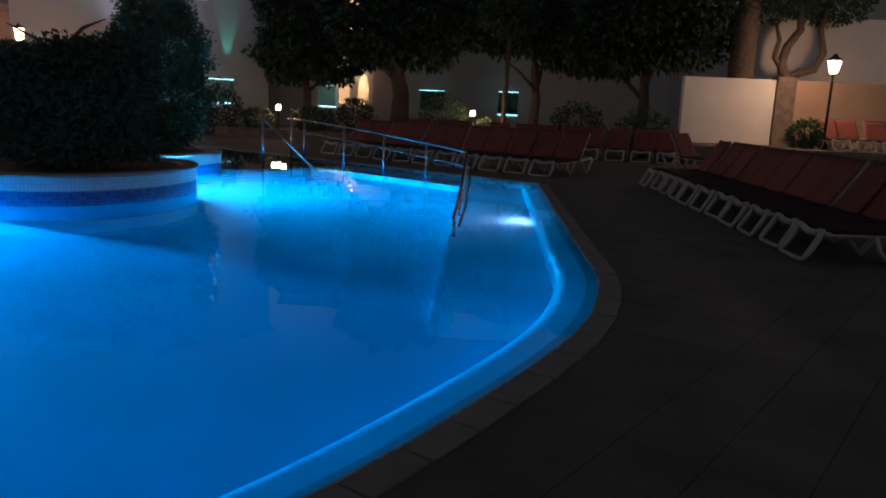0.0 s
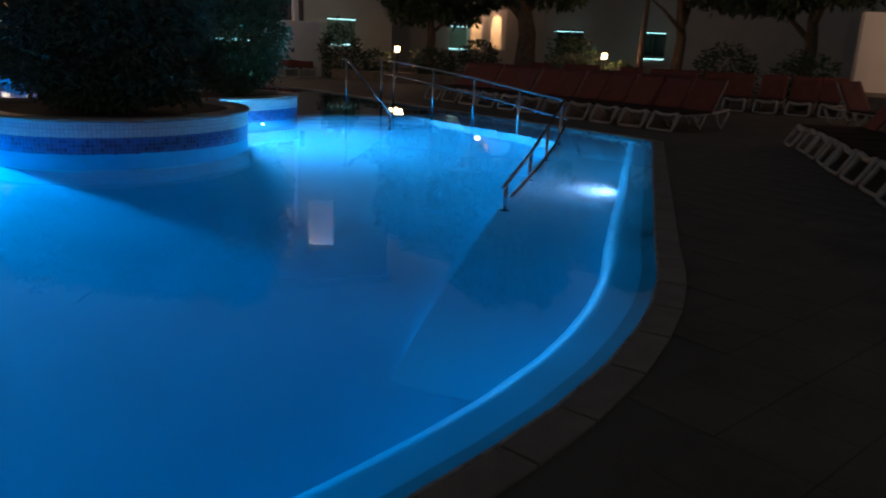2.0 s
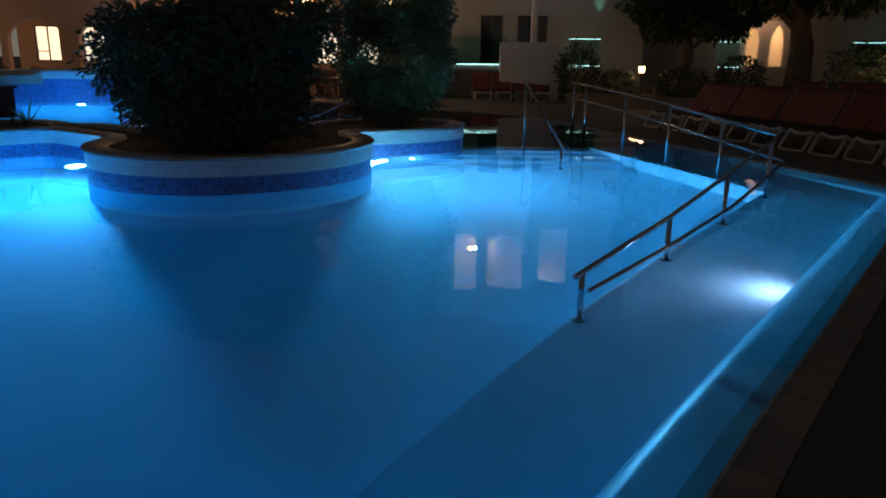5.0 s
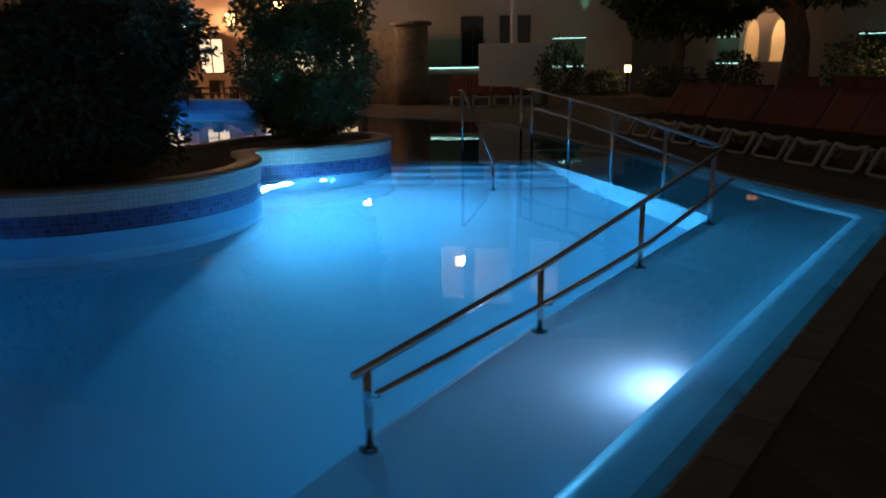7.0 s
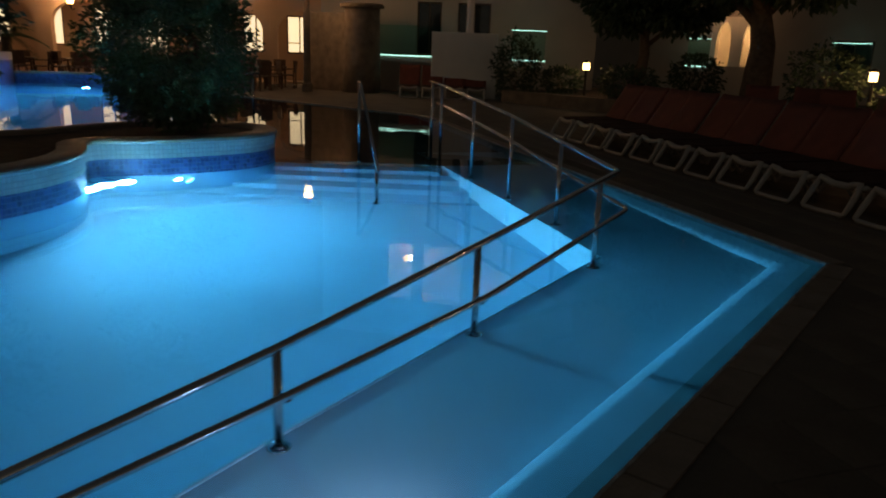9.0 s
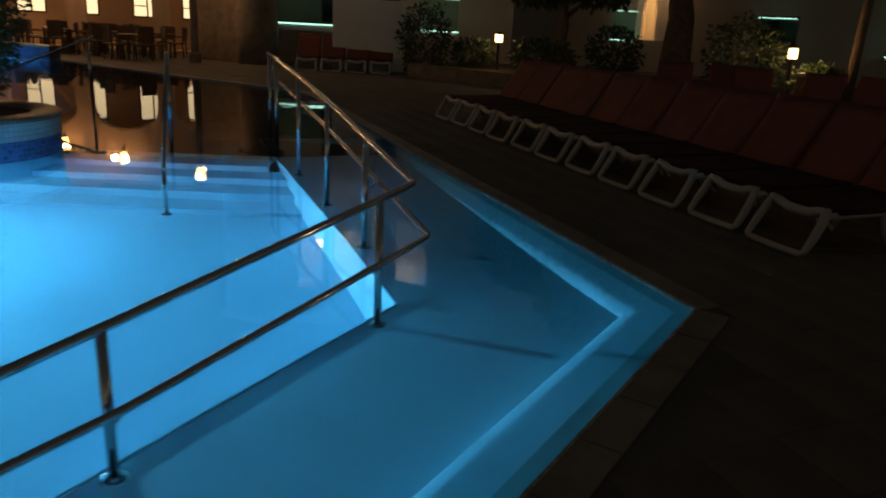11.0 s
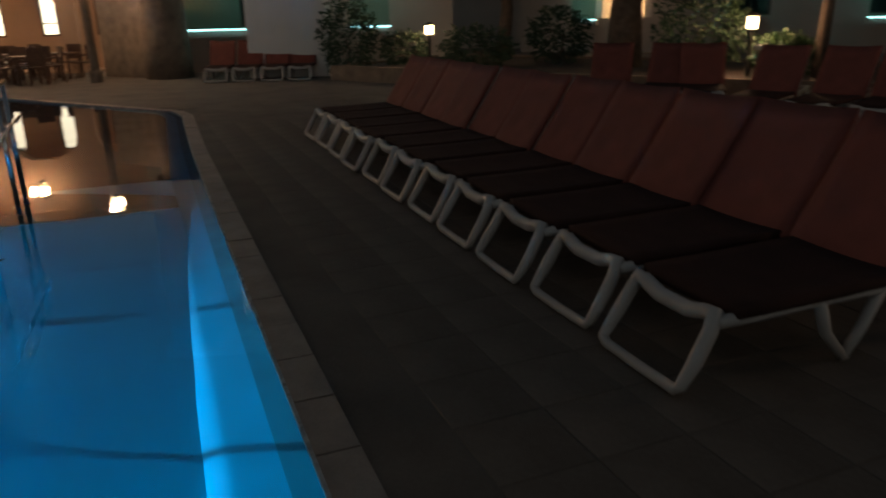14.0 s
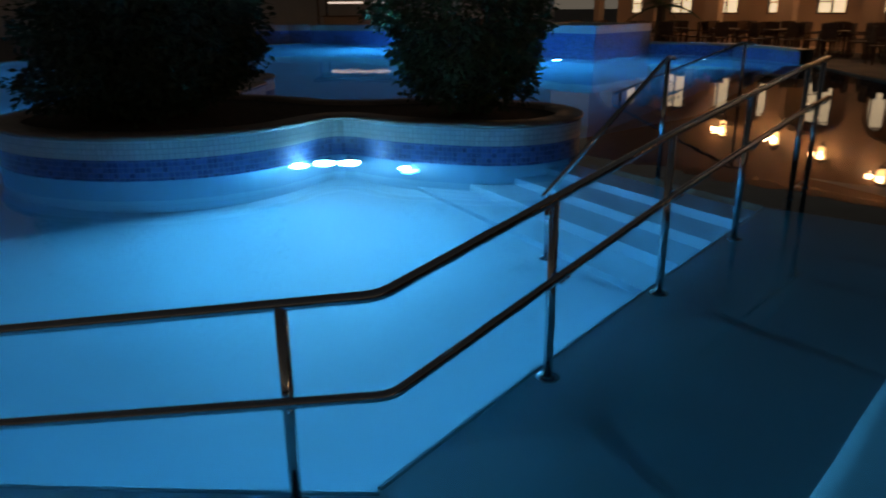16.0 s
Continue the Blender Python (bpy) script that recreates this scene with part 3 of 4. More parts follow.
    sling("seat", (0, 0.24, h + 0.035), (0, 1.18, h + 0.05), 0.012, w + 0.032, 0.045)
    back = sling("backrest", (0, 1.17, h + 0.03), (0, 1.60, h + 0.68), 0.015, w + 0.06, 0.05)
    for sx in (-w - 0.03, w + 0.03):
        part("side_frame", tube([(sx, 1.20, h - 0.01), (sx, 1.28, h + 0.08), (sx, 1.66, h + 0.64)], [0.02, 0.024, 0.02], 8), PLASTIC, back, "white plastic backrest side frame", smooth=True)
    for sx in (-0.2, 0.2):
        part("strut", tube([(sx, 1.62, h + 0.04), (sx, 1.45, h + 0.36)], 0.016, 6), PLASTIC, back, "white plastic backrest strut", smooth=True)
    return th


first = sun_lounger()
row_dir, row_in = Vector((-0.805, 0.593)), Vector((0.593, 0.805))
ANGLE = math.degrees(math.atan2(-row_in.x, row_in.y))
start = Vector((2.80, 15.26))
first.matrix_world = pose(start.x, start.y, -0.005, 0, 0, ANGLE)
for k in range(1, 11):
    p = start + row_dir * (0.724 * k) + row_in * random.uniform(-0.03, 0.03)
    copy_thing(first, pose(p.x, p.y, -0.005, 0, 0, ANGLE + random.uniform(-1.5, 1.5)))
# row along the path
for k in range(11):
    copy_thing(first, pose(4.95 + random.uniform(-0.04, 0.04), 6.6 + 0.75 * k, -0.005, 0, 0, -90 + random.uniform(-3, 3)))
# second row by the garden
for k in range(8):
    p = Vector((7.2, 21.6)) + Vector((-0.93, 0.22)) * (0.84 * k)
    copy_thing(first, pose(p.x, p.y, -0.005, 0, 0, -14 + random.uniform(-3, 3)))
copy_thing(first, pose(8.0, 18.6, -0.005, 0, 0, 35))
# three that stand apart beside the garden lamp
for x, turn in ((-0.55, 4), (0.22, -6), (0.98, 3)):
    copy_thing(first, pose(x + 0.1, 23.7, -0.005, 0, 0, 12 + turn))
# four in front of the white block
for k in range(4):
    p = Vector((-11.6, 25.45)) + Vector((0.8, 0.6)) * (0.72 * k)
    copy_thing(first, pose(p.x, p.y, -0.005, 0, 0, 37 + random.uniform(-2, 2)))

# ---- garden lamps ----


def bollard_lamp(x, y, z, watts):
    th = thing("garden_lamp", "low black garden lamp with a glowing cube lantern", "garden lamp", "garden lamps", place=(x, y, 0))
    part("post", lathe([(0.07, -0.02), (0.07, 0.03), (0.045, 0.06), (0.04, z - 0.16), (0.06, z - 0.13)], 12), IRON, th, smooth=True)
    part("lantern", box(-0.085, -0.085, z - 0.12, 0.085, 0.085, z + 0.1, bevel=0.02), LAMP_GLOW, th, "glowing warm lantern glass")
    part("cap", lathe([(0.14, z + 0.105), (0.14, z + 0.12), (0.05, z + 0.17), (0.01, z + 0.19)], 12), IRON, th, smooth=True)
    for dx, dy in ((0.3, -0.3), (-0.3, 0.3)):
        lamp_point("garden_lamp_light", (x + dx, y + dy, z), watts / 2, WARM, 0.1)
    return th


bollard_lamp(-7.08, 28.73, 1.20, 14)
bollard_lamp(1.0, 27.47, 1.29, 40)
pier = tagged(new("garden_pier"), "short square stone pier with a flat cap beside the garden lamp", "pier")
part("shaft", box(1.30, 26.42, 0.2, 1.66, 26.78, 0.84, bevel=0.015), ROCK, pier)
part("cap", box(1.25, 26.37, 0.842, 1.71, 26.83, 0.91, bevel=0.015), WALL_M, pier, "pale stone cap")


def street_lantern(x, y, z0, z, watts):
    th = thing("street_lamp", "black post lamp with a glowing tapered glass lantern", "street lamp", place=(x, y, z0))
    h = z - z0
    part("post", lathe([(0.14, -0.02), (0.14, 0.12), (0.08, 0.2), (0.045, 0.5), (0.04, h - 0.3), (0.075, h - 0.25), (0.05, h - 0.22)], 14), IRON, th, smooth=True)
    part("lantern", lathe([(0.13, h - 0.2), (0.22, h + 0.17), (0.2, h + 0.18)], 6), LAMP_GLOW, th, "glowing warm glass")
    part("cap", lathe([(0.26, h + 0.19), (0.25, h + 0.22), (0.1, h + 0.33), (0.03, h + 0.42)], 6), IRON, th)
    lamp_point("street_lamp_light", (x - 0.1, y - 0.35, z), watts, WARM, 0.15)
    lamp_point("street_lamp_light", (x, y + 0.35, z + 0.05), watts, WARM, 0.15)
    return th


street_lantern(12.72, 23.5, 0.6, 3.25, 60)

# ---- plants ----


def leaf_cloud(count, size, inside, seed, aspect=2.2, droop=0.2, shell=0.55):
    """Leaves: folded blades laid over a space given by inside(rng) -> point, outward way."""
    rng = random.Random(seed)
    verts, faces = [], []
    for _ in range(count):
        p, out = inside(rng)
        d = (out + Vector((rng.uniform(-1, 1), rng.uniform(-1, 1), rng.uniform(-1, 0.8)))).normalized()
        d.z -= droop
        d.normalize()
        s = d.orthogonal().normalized()
        s.rotate(Matrix.Rotation(rng.uniform(0, 6.28), 3, d))
        ln = size * rng.uniform(0.6, 1.35)
        wd = ln / aspect / 2
        up = d.cross(s) * wd * 0.35
        i = len(verts)
        verts += [p, p + d * ln * 0.5 + s * wd + up, p + d * ln, p + d * ln * 0.5 - s * wd + up]
        faces += [(i, i + 1, i + 2), (i, i + 2, i + 3)]
    me = bpy.data.meshes.new("crown")
    me.from_pydata(verts, [], faces)
    return me


def crown(name, blobs, count, size, seed, material, parent, aspect=2.2, droop=0.2):
    """blobs: (x, y, z, rx, ry, rz), each filled by its volume, denser to the outside and lumpy."""
    vol = [b[3] * b[4] * b[5] for b in blobs]

    def inside(rng):
        b = rng.choices(blobs, vol)[0]
        v = Vector((rng.gauss(0, 1), rng.gauss(0, 1), rng.gauss(0, 1))).normalized()
        lump = 1 + 0.28 * noise.noise(Vector((v.x * 2.3 + seed, v.y * 2.3 + b[0], v.z * 2.3 + b[2]))) + 0.14 * noise.noise(v * 6 + Vector((seed, b[1], 0)))
        r = lump * rng.uniform(0.25, 1.0) ** 0.4
        return Vector((b[0] + v.x * b[3] * r, b[1] + v.y * b[4] * r, b[2] + v.z * b[5] * r)), v
    me = leaf_cloud(count, size, inside, seed, aspect, droop)
    me.materials.append(material)
    ob = new(name, me)
    ob.parent = parent
    return ob


def limbs(bm, base, height, r, seed, spread=0.8, n=6, start=0.35):
    rng = random.Random(seed)
    trunk = [Vector(base)]
    for k in range(1, 6):
        trunk.append(Vector(base) + Vector((rng.uniform(-0.06, 0.06) * k, rng.uniform(-0.06, 0.06) * k, height * k / 5)))
    add_tube(bm, trunk, [r * (1.15 - 0.16 * k) for k in range(6)], 10)
    for k in range(n):
        t = start + (1 - start) * k / n
        p = trunk[0].lerp(trunk[-1], t)
        a = rng.uniform(0, 6.28)
        e = p + Vector((math.cos(a) * spread, math.sin(a) * spread, height * 0.28))
        add_tube(bm, [p, p.lerp(e, 0.5) + Vector((0, 0, 0.1)), e], [r * 0.4, r * 0.28, r * 0.1], 6)
    return bm


def shrub(name, label, base, height, r, blobs, count, size, seed, material=LEAF, aspect=2.2, droop=0.2, spread=0.7):
    th = tagged(new(name), label, "tree" if name == "tree" else "shrub")
    part("trunk", limbs(bmesh.new(), base, height, r, seed, spread), BARK, th, smooth=True)
    crown("crown", blobs, count, size, seed, material, th, aspect, droop)
    return th


shrub("shrub", "large dense dark green ficus shrub on the island planter", (-4.6, 9.35, 0.35), 1.9, 0.09,
      [(-4.7, 9.4, 1.4, 1.12, 1.1, 0.80), (-4.3, 9.6, 1.75, 1.0, 1.0, 0.60), (-5.2, 9.1, 1.5, 0.95, 0.95, 0.62), (-3.85, 9.7, 2.05, 0.5, 0.55, 0.38), (-4.1, 9.0, 1.3, 0.75, 0.8, 0.7), (-4.9, 9.3, 0.95, 1.1, 1.1, 0.5), (-5.9, 9.0, 1.45, 0.8, 0.8, 0.7), (-4.5, 9.1, 0.75, 1.2, 1.15, 0.35)], 46000, 0.085, 3, LEAF2)
shrub("shrub", "tall rounded green shrub on the island planter", (-4.8, 12.85, 0.35), 1.9, 0.06,
      [(-4.8, 12.7, 1.5, 0.92, 0.95, 0.85), (-4.8, 12.7, 2.4, 0.95, 0.95, 0.85), (-4.9, 12.75, 3.1, 0.7, 0.7, 0.6), (-4.85, 12.75, 0.95, 0.8, 0.8, 0.4), (-4.85, 12.75, 0.7, 0.7, 0.7, 0.28)], 36000, 0.075, 5, LEAF)

def spiky_plant(name, label, place, n, length, width, seed, material):
    """A rosette of long arching blades."""
    th = tagged(new(name), label, "plant")
    rng = random.Random(seed)
    for g in range(n):
        bm = bmesh.new()
        a, lift = rng.uniform(0, 6.28), rng.uniform(0.35, 1.3)
        ln = length * rng.uniform(0.7, 1.1)
        prev = None
        d = Vector((math.cos(a), math.sin(a), 0))
        s = Vector((-d.y, d.x, 0))
        for k in range(7):
            t = k / 6
            p = Vector(place) + d * ln * math.cos(lift) * t * (1 + 0.25 * t) + Vector((0, 0, ln * (math.sin(lift) * t - 0.55 * t * t * (1.4 - lift))))
            w = width * (0.6 + 0.8 * t) * (1 - t ** 3) + 0.002
            row = [bm.verts.new(p - s * w), bm.verts.new(p + Vector((0, 0, w * 0.25))), bm.verts.new(p + s * w)]
            if prev:
                for j in range(2):
                    bm.faces.new((prev[j], prev[j + 1], row[j + 1], row[j]))
            prev = row
        part("blade", bm, material, th)
    return th


spiky_plant("yucca", "spiky dark yucca on the planter soil", (-9.4, 7.9, 0.36), 26, 1.25, 0.03, 2, LEAF2)
spiky_plant("yucca", "small spiky plant on the planter soil", (-8.3, 8.4, 0.36), 16, 0.5, 0.02, 6, LEAF2)
cabinet = thing("garden_box", "small dark metal box on thin legs on the planter", "box", place=(-9.2, 8.35, 0.37), rz=20)
part("body", box(-0.2, -0.2, 0.12, 0.2, 0.2, 0.56, bevel=0.01), IRON, cabinet)
part("lid", box(-0.24, -0.24, 0.562, 0.24, 0.24, 0.60, bevel=0.008), IRON, cabinet)
for sx in (-0.15, 0.15):
    for sy in (-0.15, 0.15):
        part("leg", box(sx - 0.015, sy - 0.015, -0.005, sx + 0.015, sy + 0.015, 0.12), IRON, cabinet)


def palm(label, x, y, z0, height, r, n, length, seed):
    th = tagged(new("palm_tree"), label, "palm tree")
    rng = random.Random(seed)
    rings = []
    for k in range(25):
        t = k / 24
        rings.append((r * (1.25 - 0.35 * t) * (1.0 + (0.09 if k % 2 else 0.0)), z0 + height * t))
    part("trunk", lathe(rings, 14, (x, y)), BARK, th, smooth=True)
    for g in range(n):
        bm = bmesh.new()
        a, lift = g * 2.399, rng.uniform(-0.1, 1.2)
        d = Vector((math.cos(a), math.sin(a), 0))
        s = Vector((-d.y, d.x, 0))
        line = []
        for k in range(9):
            t = k / 8
            line.append(Vector((x, y, z0 + height)) + d * length * t * math.cos(lift) + Vector((0, 0, length * (math.sin(lift) * t - 0.55 * t * t))))
        add_tube(bm, line, [0.022 * (1 - 0.8 * k / 8) for k in range(9)], 5)
        for k in range(1, 40):
            t = k / 40 * 8
            i = min(7, int(t))
            p = line[i].lerp(line[i + 1], t - i)
            for sg in (-1, 1):
                ln = length * 0.26 * (1 - 0.5 * abs(k / 40 - 0.4))
                e = p + s * sg * ln * 0.75 + d * ln * 0.5 + Vector((0, 0, -ln * 0.35))
                m = p.lerp(e, 0.5) + d * 0.02
                vs = [bm.verts.new(v) for v in (p, m, e)]
                bm.faces.new(vs)
        part("frond", bm, LEAF, th)
    return th


palm("tall palm with a thick fibrous trunk behind the garden wall", 10.75, 26.45, -0.02, 7.4, 0.40, 18, 2.6, 8)
gnarled = tagged(new("tree"), "gnarled twisting tree lit warm by the post lamp", "tree")
bm = bmesh.new()
add_tube(bm, [(12.3, 26.6, -0.02), (12.25, 26.5, 1.8), (12.35, 26.4, 3.0), (12.1, 26.3, 3.5), (12.2, 26.2, 4.1), (12.6, 26.2, 4.7), (12.5, 26.3, 5.6)], [0.26, 0.24, 0.2, 0.17, 0.15, 0.13, 0.1], 10)
add_tube(bm, [(12.3, 26.45, 2.9), (12.75, 26.2, 3.2), (13.2, 26.1, 3.3), (13.45, 26.1, 3.9), (13.3, 26.2, 4.7), (13.5, 26.3, 5.5)], [0.16, 0.15, 0.13, 0.12, 0.1, 0.08], 8)
add_tube(bm, [(12.1, 26.35, 3.4), (11.8, 26.2, 3.7), (11.9, 26.2, 4.3), (11.75, 26.3, 4.9)], [0.12, 0.1, 0.08, 0.05], 8)
part("trunk", bm, BARK, gnarled, smooth=True)
crown("crown", [(12.4, 26.6, 6.1, 1.6, 1.2, 0.9), (13.8, 26.7, 5.9, 1.4, 1.1, 1.0), (11.7, 26.6, 5.4, 0.7, 0.6, 0.5)], 6000, 0.16, 61, LEAF2, gnarled)
spiky_plant("agave", "pale spiky agave lit yellow by the post lamp", (12.25, 23.75, 0.56), 22, 1.15, 0.035, 44, LEAF)
upper = tagged(new("wall_upper"), "pale upper house wall behind the garden trees", "wall", kind="structure")
part("wall", box(11.6, 28.0, -0.02, 17.5, 28.3, 5.35), WHITE_M, upper)


def garden_tree(label, x, y, trunk_h, r, blobs, count, seed):
    th = tagged(new("tree"), label, "tree")
    part("trunk", limbs(bmesh.new(), (x, y, -0.02), trunk_h, r, seed, 1.6, 8, 0.45), BARK, th, smooth=True)
    crown("crown", blobs, count, 0.26, seed, LEAF2, th, 2.0, 0.15)
    return th


garden_tree("broad dark leafy garden tree at night", -6.9, 32.6, 4.2, 0.22, [(-7.4, 32.6, 3.7, 2.0, 1.6, 1.3), (-5.6, 32.4, 3.5, 1.5, 1.4, 1.1), (-7.0, 32.4, 5.9, 2.2, 1.8, 1.6)], 16000, 11)
garden_tree("thick-trunked dark garden tree with a wide crown", -2.1, 29.4, 5.0, 0.40, [(-2.9, 29.3, 4.4, 2.1, 1.7, 1.4), (-1.2, 29.4, 4.7, 2.2, 1.7, 1.6), (-2.2, 29.2, 7.0, 2.6, 2.0, 1.8), (-3.7, 29.0, 4.2, 1.1, 1.0, 0.9)], 22000, 12)
garden_tree("tall dark garden tree over the lawn", 3.6, 30.5, 5.0, 0.22, [(3.4, 30.0, 5.8, 3.0, 2.0, 2.0), (6.4, 30.2, 6.2, 2.8, 2.0, 2.2), (5.2, 30.0, 4.3, 2.2, 1.6, 1.2), (1.9, 30.4, 4.6, 1.6, 1.3, 0.9)], 24000, 13)
garden_tree("dark spreading garden tree behind the white wall", 7.6, 27.6, 4.6, 0.25, [(7.0, 27.2, 5.6, 2.6, 1.8, 1.9), (9.2, 27.4, 6.0, 2.2, 1.6, 2.0), (6.2, 27.6, 4.1, 1.9, 1.3, 1.3), (8.6, 27.3, 4.2, 1.8, 1.2, 1.0)], 20000, 14)
pole_tree = tagged(new("tree"), "slender pale tree trunk in the garden", "tree")
part("trunk", tube([(2.2, 27.6, -0.02), (2.22, 27.62, 1.6), (2.3, 27.6, 4.6)], [0.12, 0.1, 0.08], 10), BARK, pole_tree, smooth=True)
crown("crown", [(2.3, 27.7, 5.0, 1.1, 1.0, 0.8)], 1500, 0.22, 21, LEAF2, pole_tree)

# planted bed behind the deck
bed = tagged(new("planting_bed"), "raised planting bed with a stone kerb and dark shrubs", "planting bed", kind="structure")
BED = [(-9.2, 27.2), (-4.0, 26.4), (3.2, 25.9), (6.5, 25.6), (6.5, 31), (-9.2, 33)]
part("kerb", band([at_z(BED, -0.02), at_z(BED, 0.36), at_z(offset(BED, -0.2), 0.36), at_z(offset(BED, -0.2), 0.2)]), ROCK, bed, "rough stone kerb")
part("soil", sheet(offset(BED, -0.19), [], 0.3), SOIL, bed)


def bush(label, x, y, z, rx, ry, rz, count, size, seed, material=LEAF2):
    th = tagged(new("bush"), label, "bush", "garden bushes")
    part("stem", limbs(bmesh.new(), (x, y, z), rz * 1.1, 0.03, seed, rx * 0.6, 5, 0.2), BARK, th, smooth=True)
    crown("crown", [(x, y, z + rz * 0.9, rx, ry, rz)], count, size, seed, material, th)
    return th


bush("dark green bush beside the glowing garden lamp", -8.0, 28.9, 0.3, 0.7, 0.6, 0.45, 900, 0.14, 31)
bush("dark green bush beside the glowing garden lamp", -5.6, 28.6, 0.3, 1.0, 0.6, 0.5, 1300, 0.14, 32)
bush("leafy bush lit yellow by the garden lamp", 1.55, 27.75, 0.3, 0.55, 0.45, 0.42, 1200, 0.13, 33, LEAF)
bush("round dark bush in the garden bed", -4.1, 30.2, 0.3, 0.8, 0.7, 0.75, 1300, 0.14, 34)
bush("round dark bush in the garden bed", -0.2, 28.6, 0.3, 1.0, 0.7, 0.9, 1600, 0.14, 35)
bush("round dark bush in the garden bed", 5.0, 27.0, 0.3, 1.0, 0.7, 0.8, 1500, 0.14, 36)
bush("dark hedge bush beside the white wall", 7.0, 24.4, 0.0, 0.9, 0.7, 0.9, 1800, 0.13, 37)
bush("dark hedge beside the white block", -9.2, 28.0, 0.0, 0.8, 0.7, 1.1, 1800, 0.13, 38)
bush("leafy plant lit from the post lamp", 12.2, 23.8, 0.55, 0.55, 0.5, 0.5, 900, 0.16, 39, LEAF)

# ---- buildings ----


def facade_frame(a, b):
    """x along the wall from a to b, y into the building, z up."""
    a, b = Vector(a), Vector(b)
    d = (b - a).normalized()
    return Matrix(((d.x, -d.y, 0, a.x), (d.y, d.x, 0, a.y), (0, 0, 1, 0), (0, 0, 0, 1))), (b - a).length


def wall_with_openings(length, height, openings, thick=0.3, z0=-0.02, arch=()):
    """A wall of cells with rectangular openings (x0, z0, x1, z1); those in arch have a round head above."""
    xs = sorted({0.0, length, *[o[0] for o in openings], *[o[2] for o in openings]})
    zs = sorted({z0, height, *[o[1] for o in openings], *[o[3] for o in openings]})
    bm = bmesh.new()
    for x0, x1 in zip(xs, xs[1:]):
        for za, zb in zip(zs, zs[1:]):
            mx, mz = (x0 + x1) / 2, (za + zb) / 2
            if not any(o[0] < mx < o[2] and o[1] < mz < o[3] for o in openings):
                add_box(bm, x0, 0, za, x1, thick, zb)
    bmesh.ops.remove_doubles(bm, verts=bm.verts, dist=1e-4)
    return bm


def building(name, label, a, b, height, openings, wall_material, roof=True, depth=7.0):
    m, ln = facade_frame(a, b)
    th = tagged(new(name), label, "building")
    th.matrix_world = m
    part("wall", wall_with_openings(ln, height, [o[:4] for o in openings]), wall_material, th)
    part("side_wall", box(0, 0.301, -0.02, 0.3, depth, height), wall_material, th)
    part("side_wall", box(ln - 0.3, 0.301, -0.02, ln, depth, height), wall_material, th)
    part("rear_wall", box(0.301, depth - 0.3, -0.02, ln - 0.301, depth, height), wall_material, th)
    part("roof", box(-0.2, -0.2, height + 0.002, ln + 0.2, depth + 0.2, height + 0.3), wall_material, th)
    for x0, z0, x1, z1, kind in openings:
        if kind == "open":
            continue
        glow = {"dark": DARK_GLASS, "lit": WINDOW_GLOW, "amber": AMBER_GLOW}[kind]
        w = part("window", box(x0 + 0.04, 0.2, z0 + 0.04, x1 - 0.04, 0.22, z1 - 0.04), glow, th, {"dark": "dark window", "lit": "lit window", "amber": "amber lit opening"}[kind])
        f = bmesh.new()
        for q in ((x0, z0, x0 + 0.05, z1), (x1 - 0.05, z0, x1, z1), (x0 + 0.05, z0, x1 - 0.05, z0 + 0.05), (x0 + 0.05, z1 - 0.05, x1 - 0.05, z1), ((x0 + x1) / 2 - 0.02, z0 + 0.05, (x0 + x1) / 2 + 0.02, z1 - 0.05)):
            add_box(f, q[0], 0.15, q[1], q[2], 0.197, q[3])
        part("window_frame", f, WOOD, w)
    return th, m


def balustrade(a, b, z, h=1.0, led=True, top=False):
    m, ln = facade_frame(a, b)
    th = tagged(new("balcony"), "glass balcony front with a pale green light strip below", "balcony", "glass balconies")
    th.matrix_world = m
    part("slab", box(0, 0, z - 0.22, ln, 1.0, z - 0.02), WALL_M, th)
    g = part("pane", box(0.02, 0.02, z, ln - 0.02, 0.035, z + h), GLASS, th, "greenish glass pane")
    g.visible_shadow = False
    if led:
        part("light_strip", box(0.0, -0.03, z - 0.03, ln, 0.0, z), LED, th, "glowing pale green strip")
    if top:
        part("light_strip", box(0.0, 0.0, z + h, ln, 0.03, z + h + 0.02), LED, th, "glowing pale green strip")
    return th


# hotel wing behind the white block
A, B = (-17.2, 27.0), (-8.6, 32.4)
building("hotel_wing", "plain pale hotel wing with dark windows and glass balconies", A, B, 9.5,
         [(3.6, 1.35, 4.5, 3.2, "dark"), (5.1, 1.35, 6.3, 3.2, "dark"), (2.7, 6.0, 3.65, 8.35, "open"), (4.1, 6.0, 5.65, 8.35, "open"), (6.4, 5.6, 7.6, 8.0, "open")], WALL_M)
loggia = tagged(new("balcony_recess"), "white walled upper balcony recess lit by a lamp", "balcony")
loggia.matrix_world = facade_frame((-17.2, 27.0), (-8.6, 32.4))[0]
part("rear_wall", box(2.3, 1.3, 5.2, 8.0, 1.45, 8.7), WHITE_M, loggia)
part("floor", box(2.3, 0.302, 5.2, 8.0, 1.298, 5.4), WHITE_M, loggia)
part("ceiling_slab", box(2.3, 0.302, 8.5, 8.0, 1.298, 8.7), WHITE_M, loggia)
for x in (2.3, 7.9):
    part("side_wall", box(x, 0.302, 5.402, x + 0.1, 1.298, 8.498), WHITE_M, loggia)
p = loggia.matrix_world @ Vector((3.6, 0.55, 6.7))
lamp_point("balcony_lamp", tuple(p), 55, (1.0, 0.82, 0.64), 0.1)
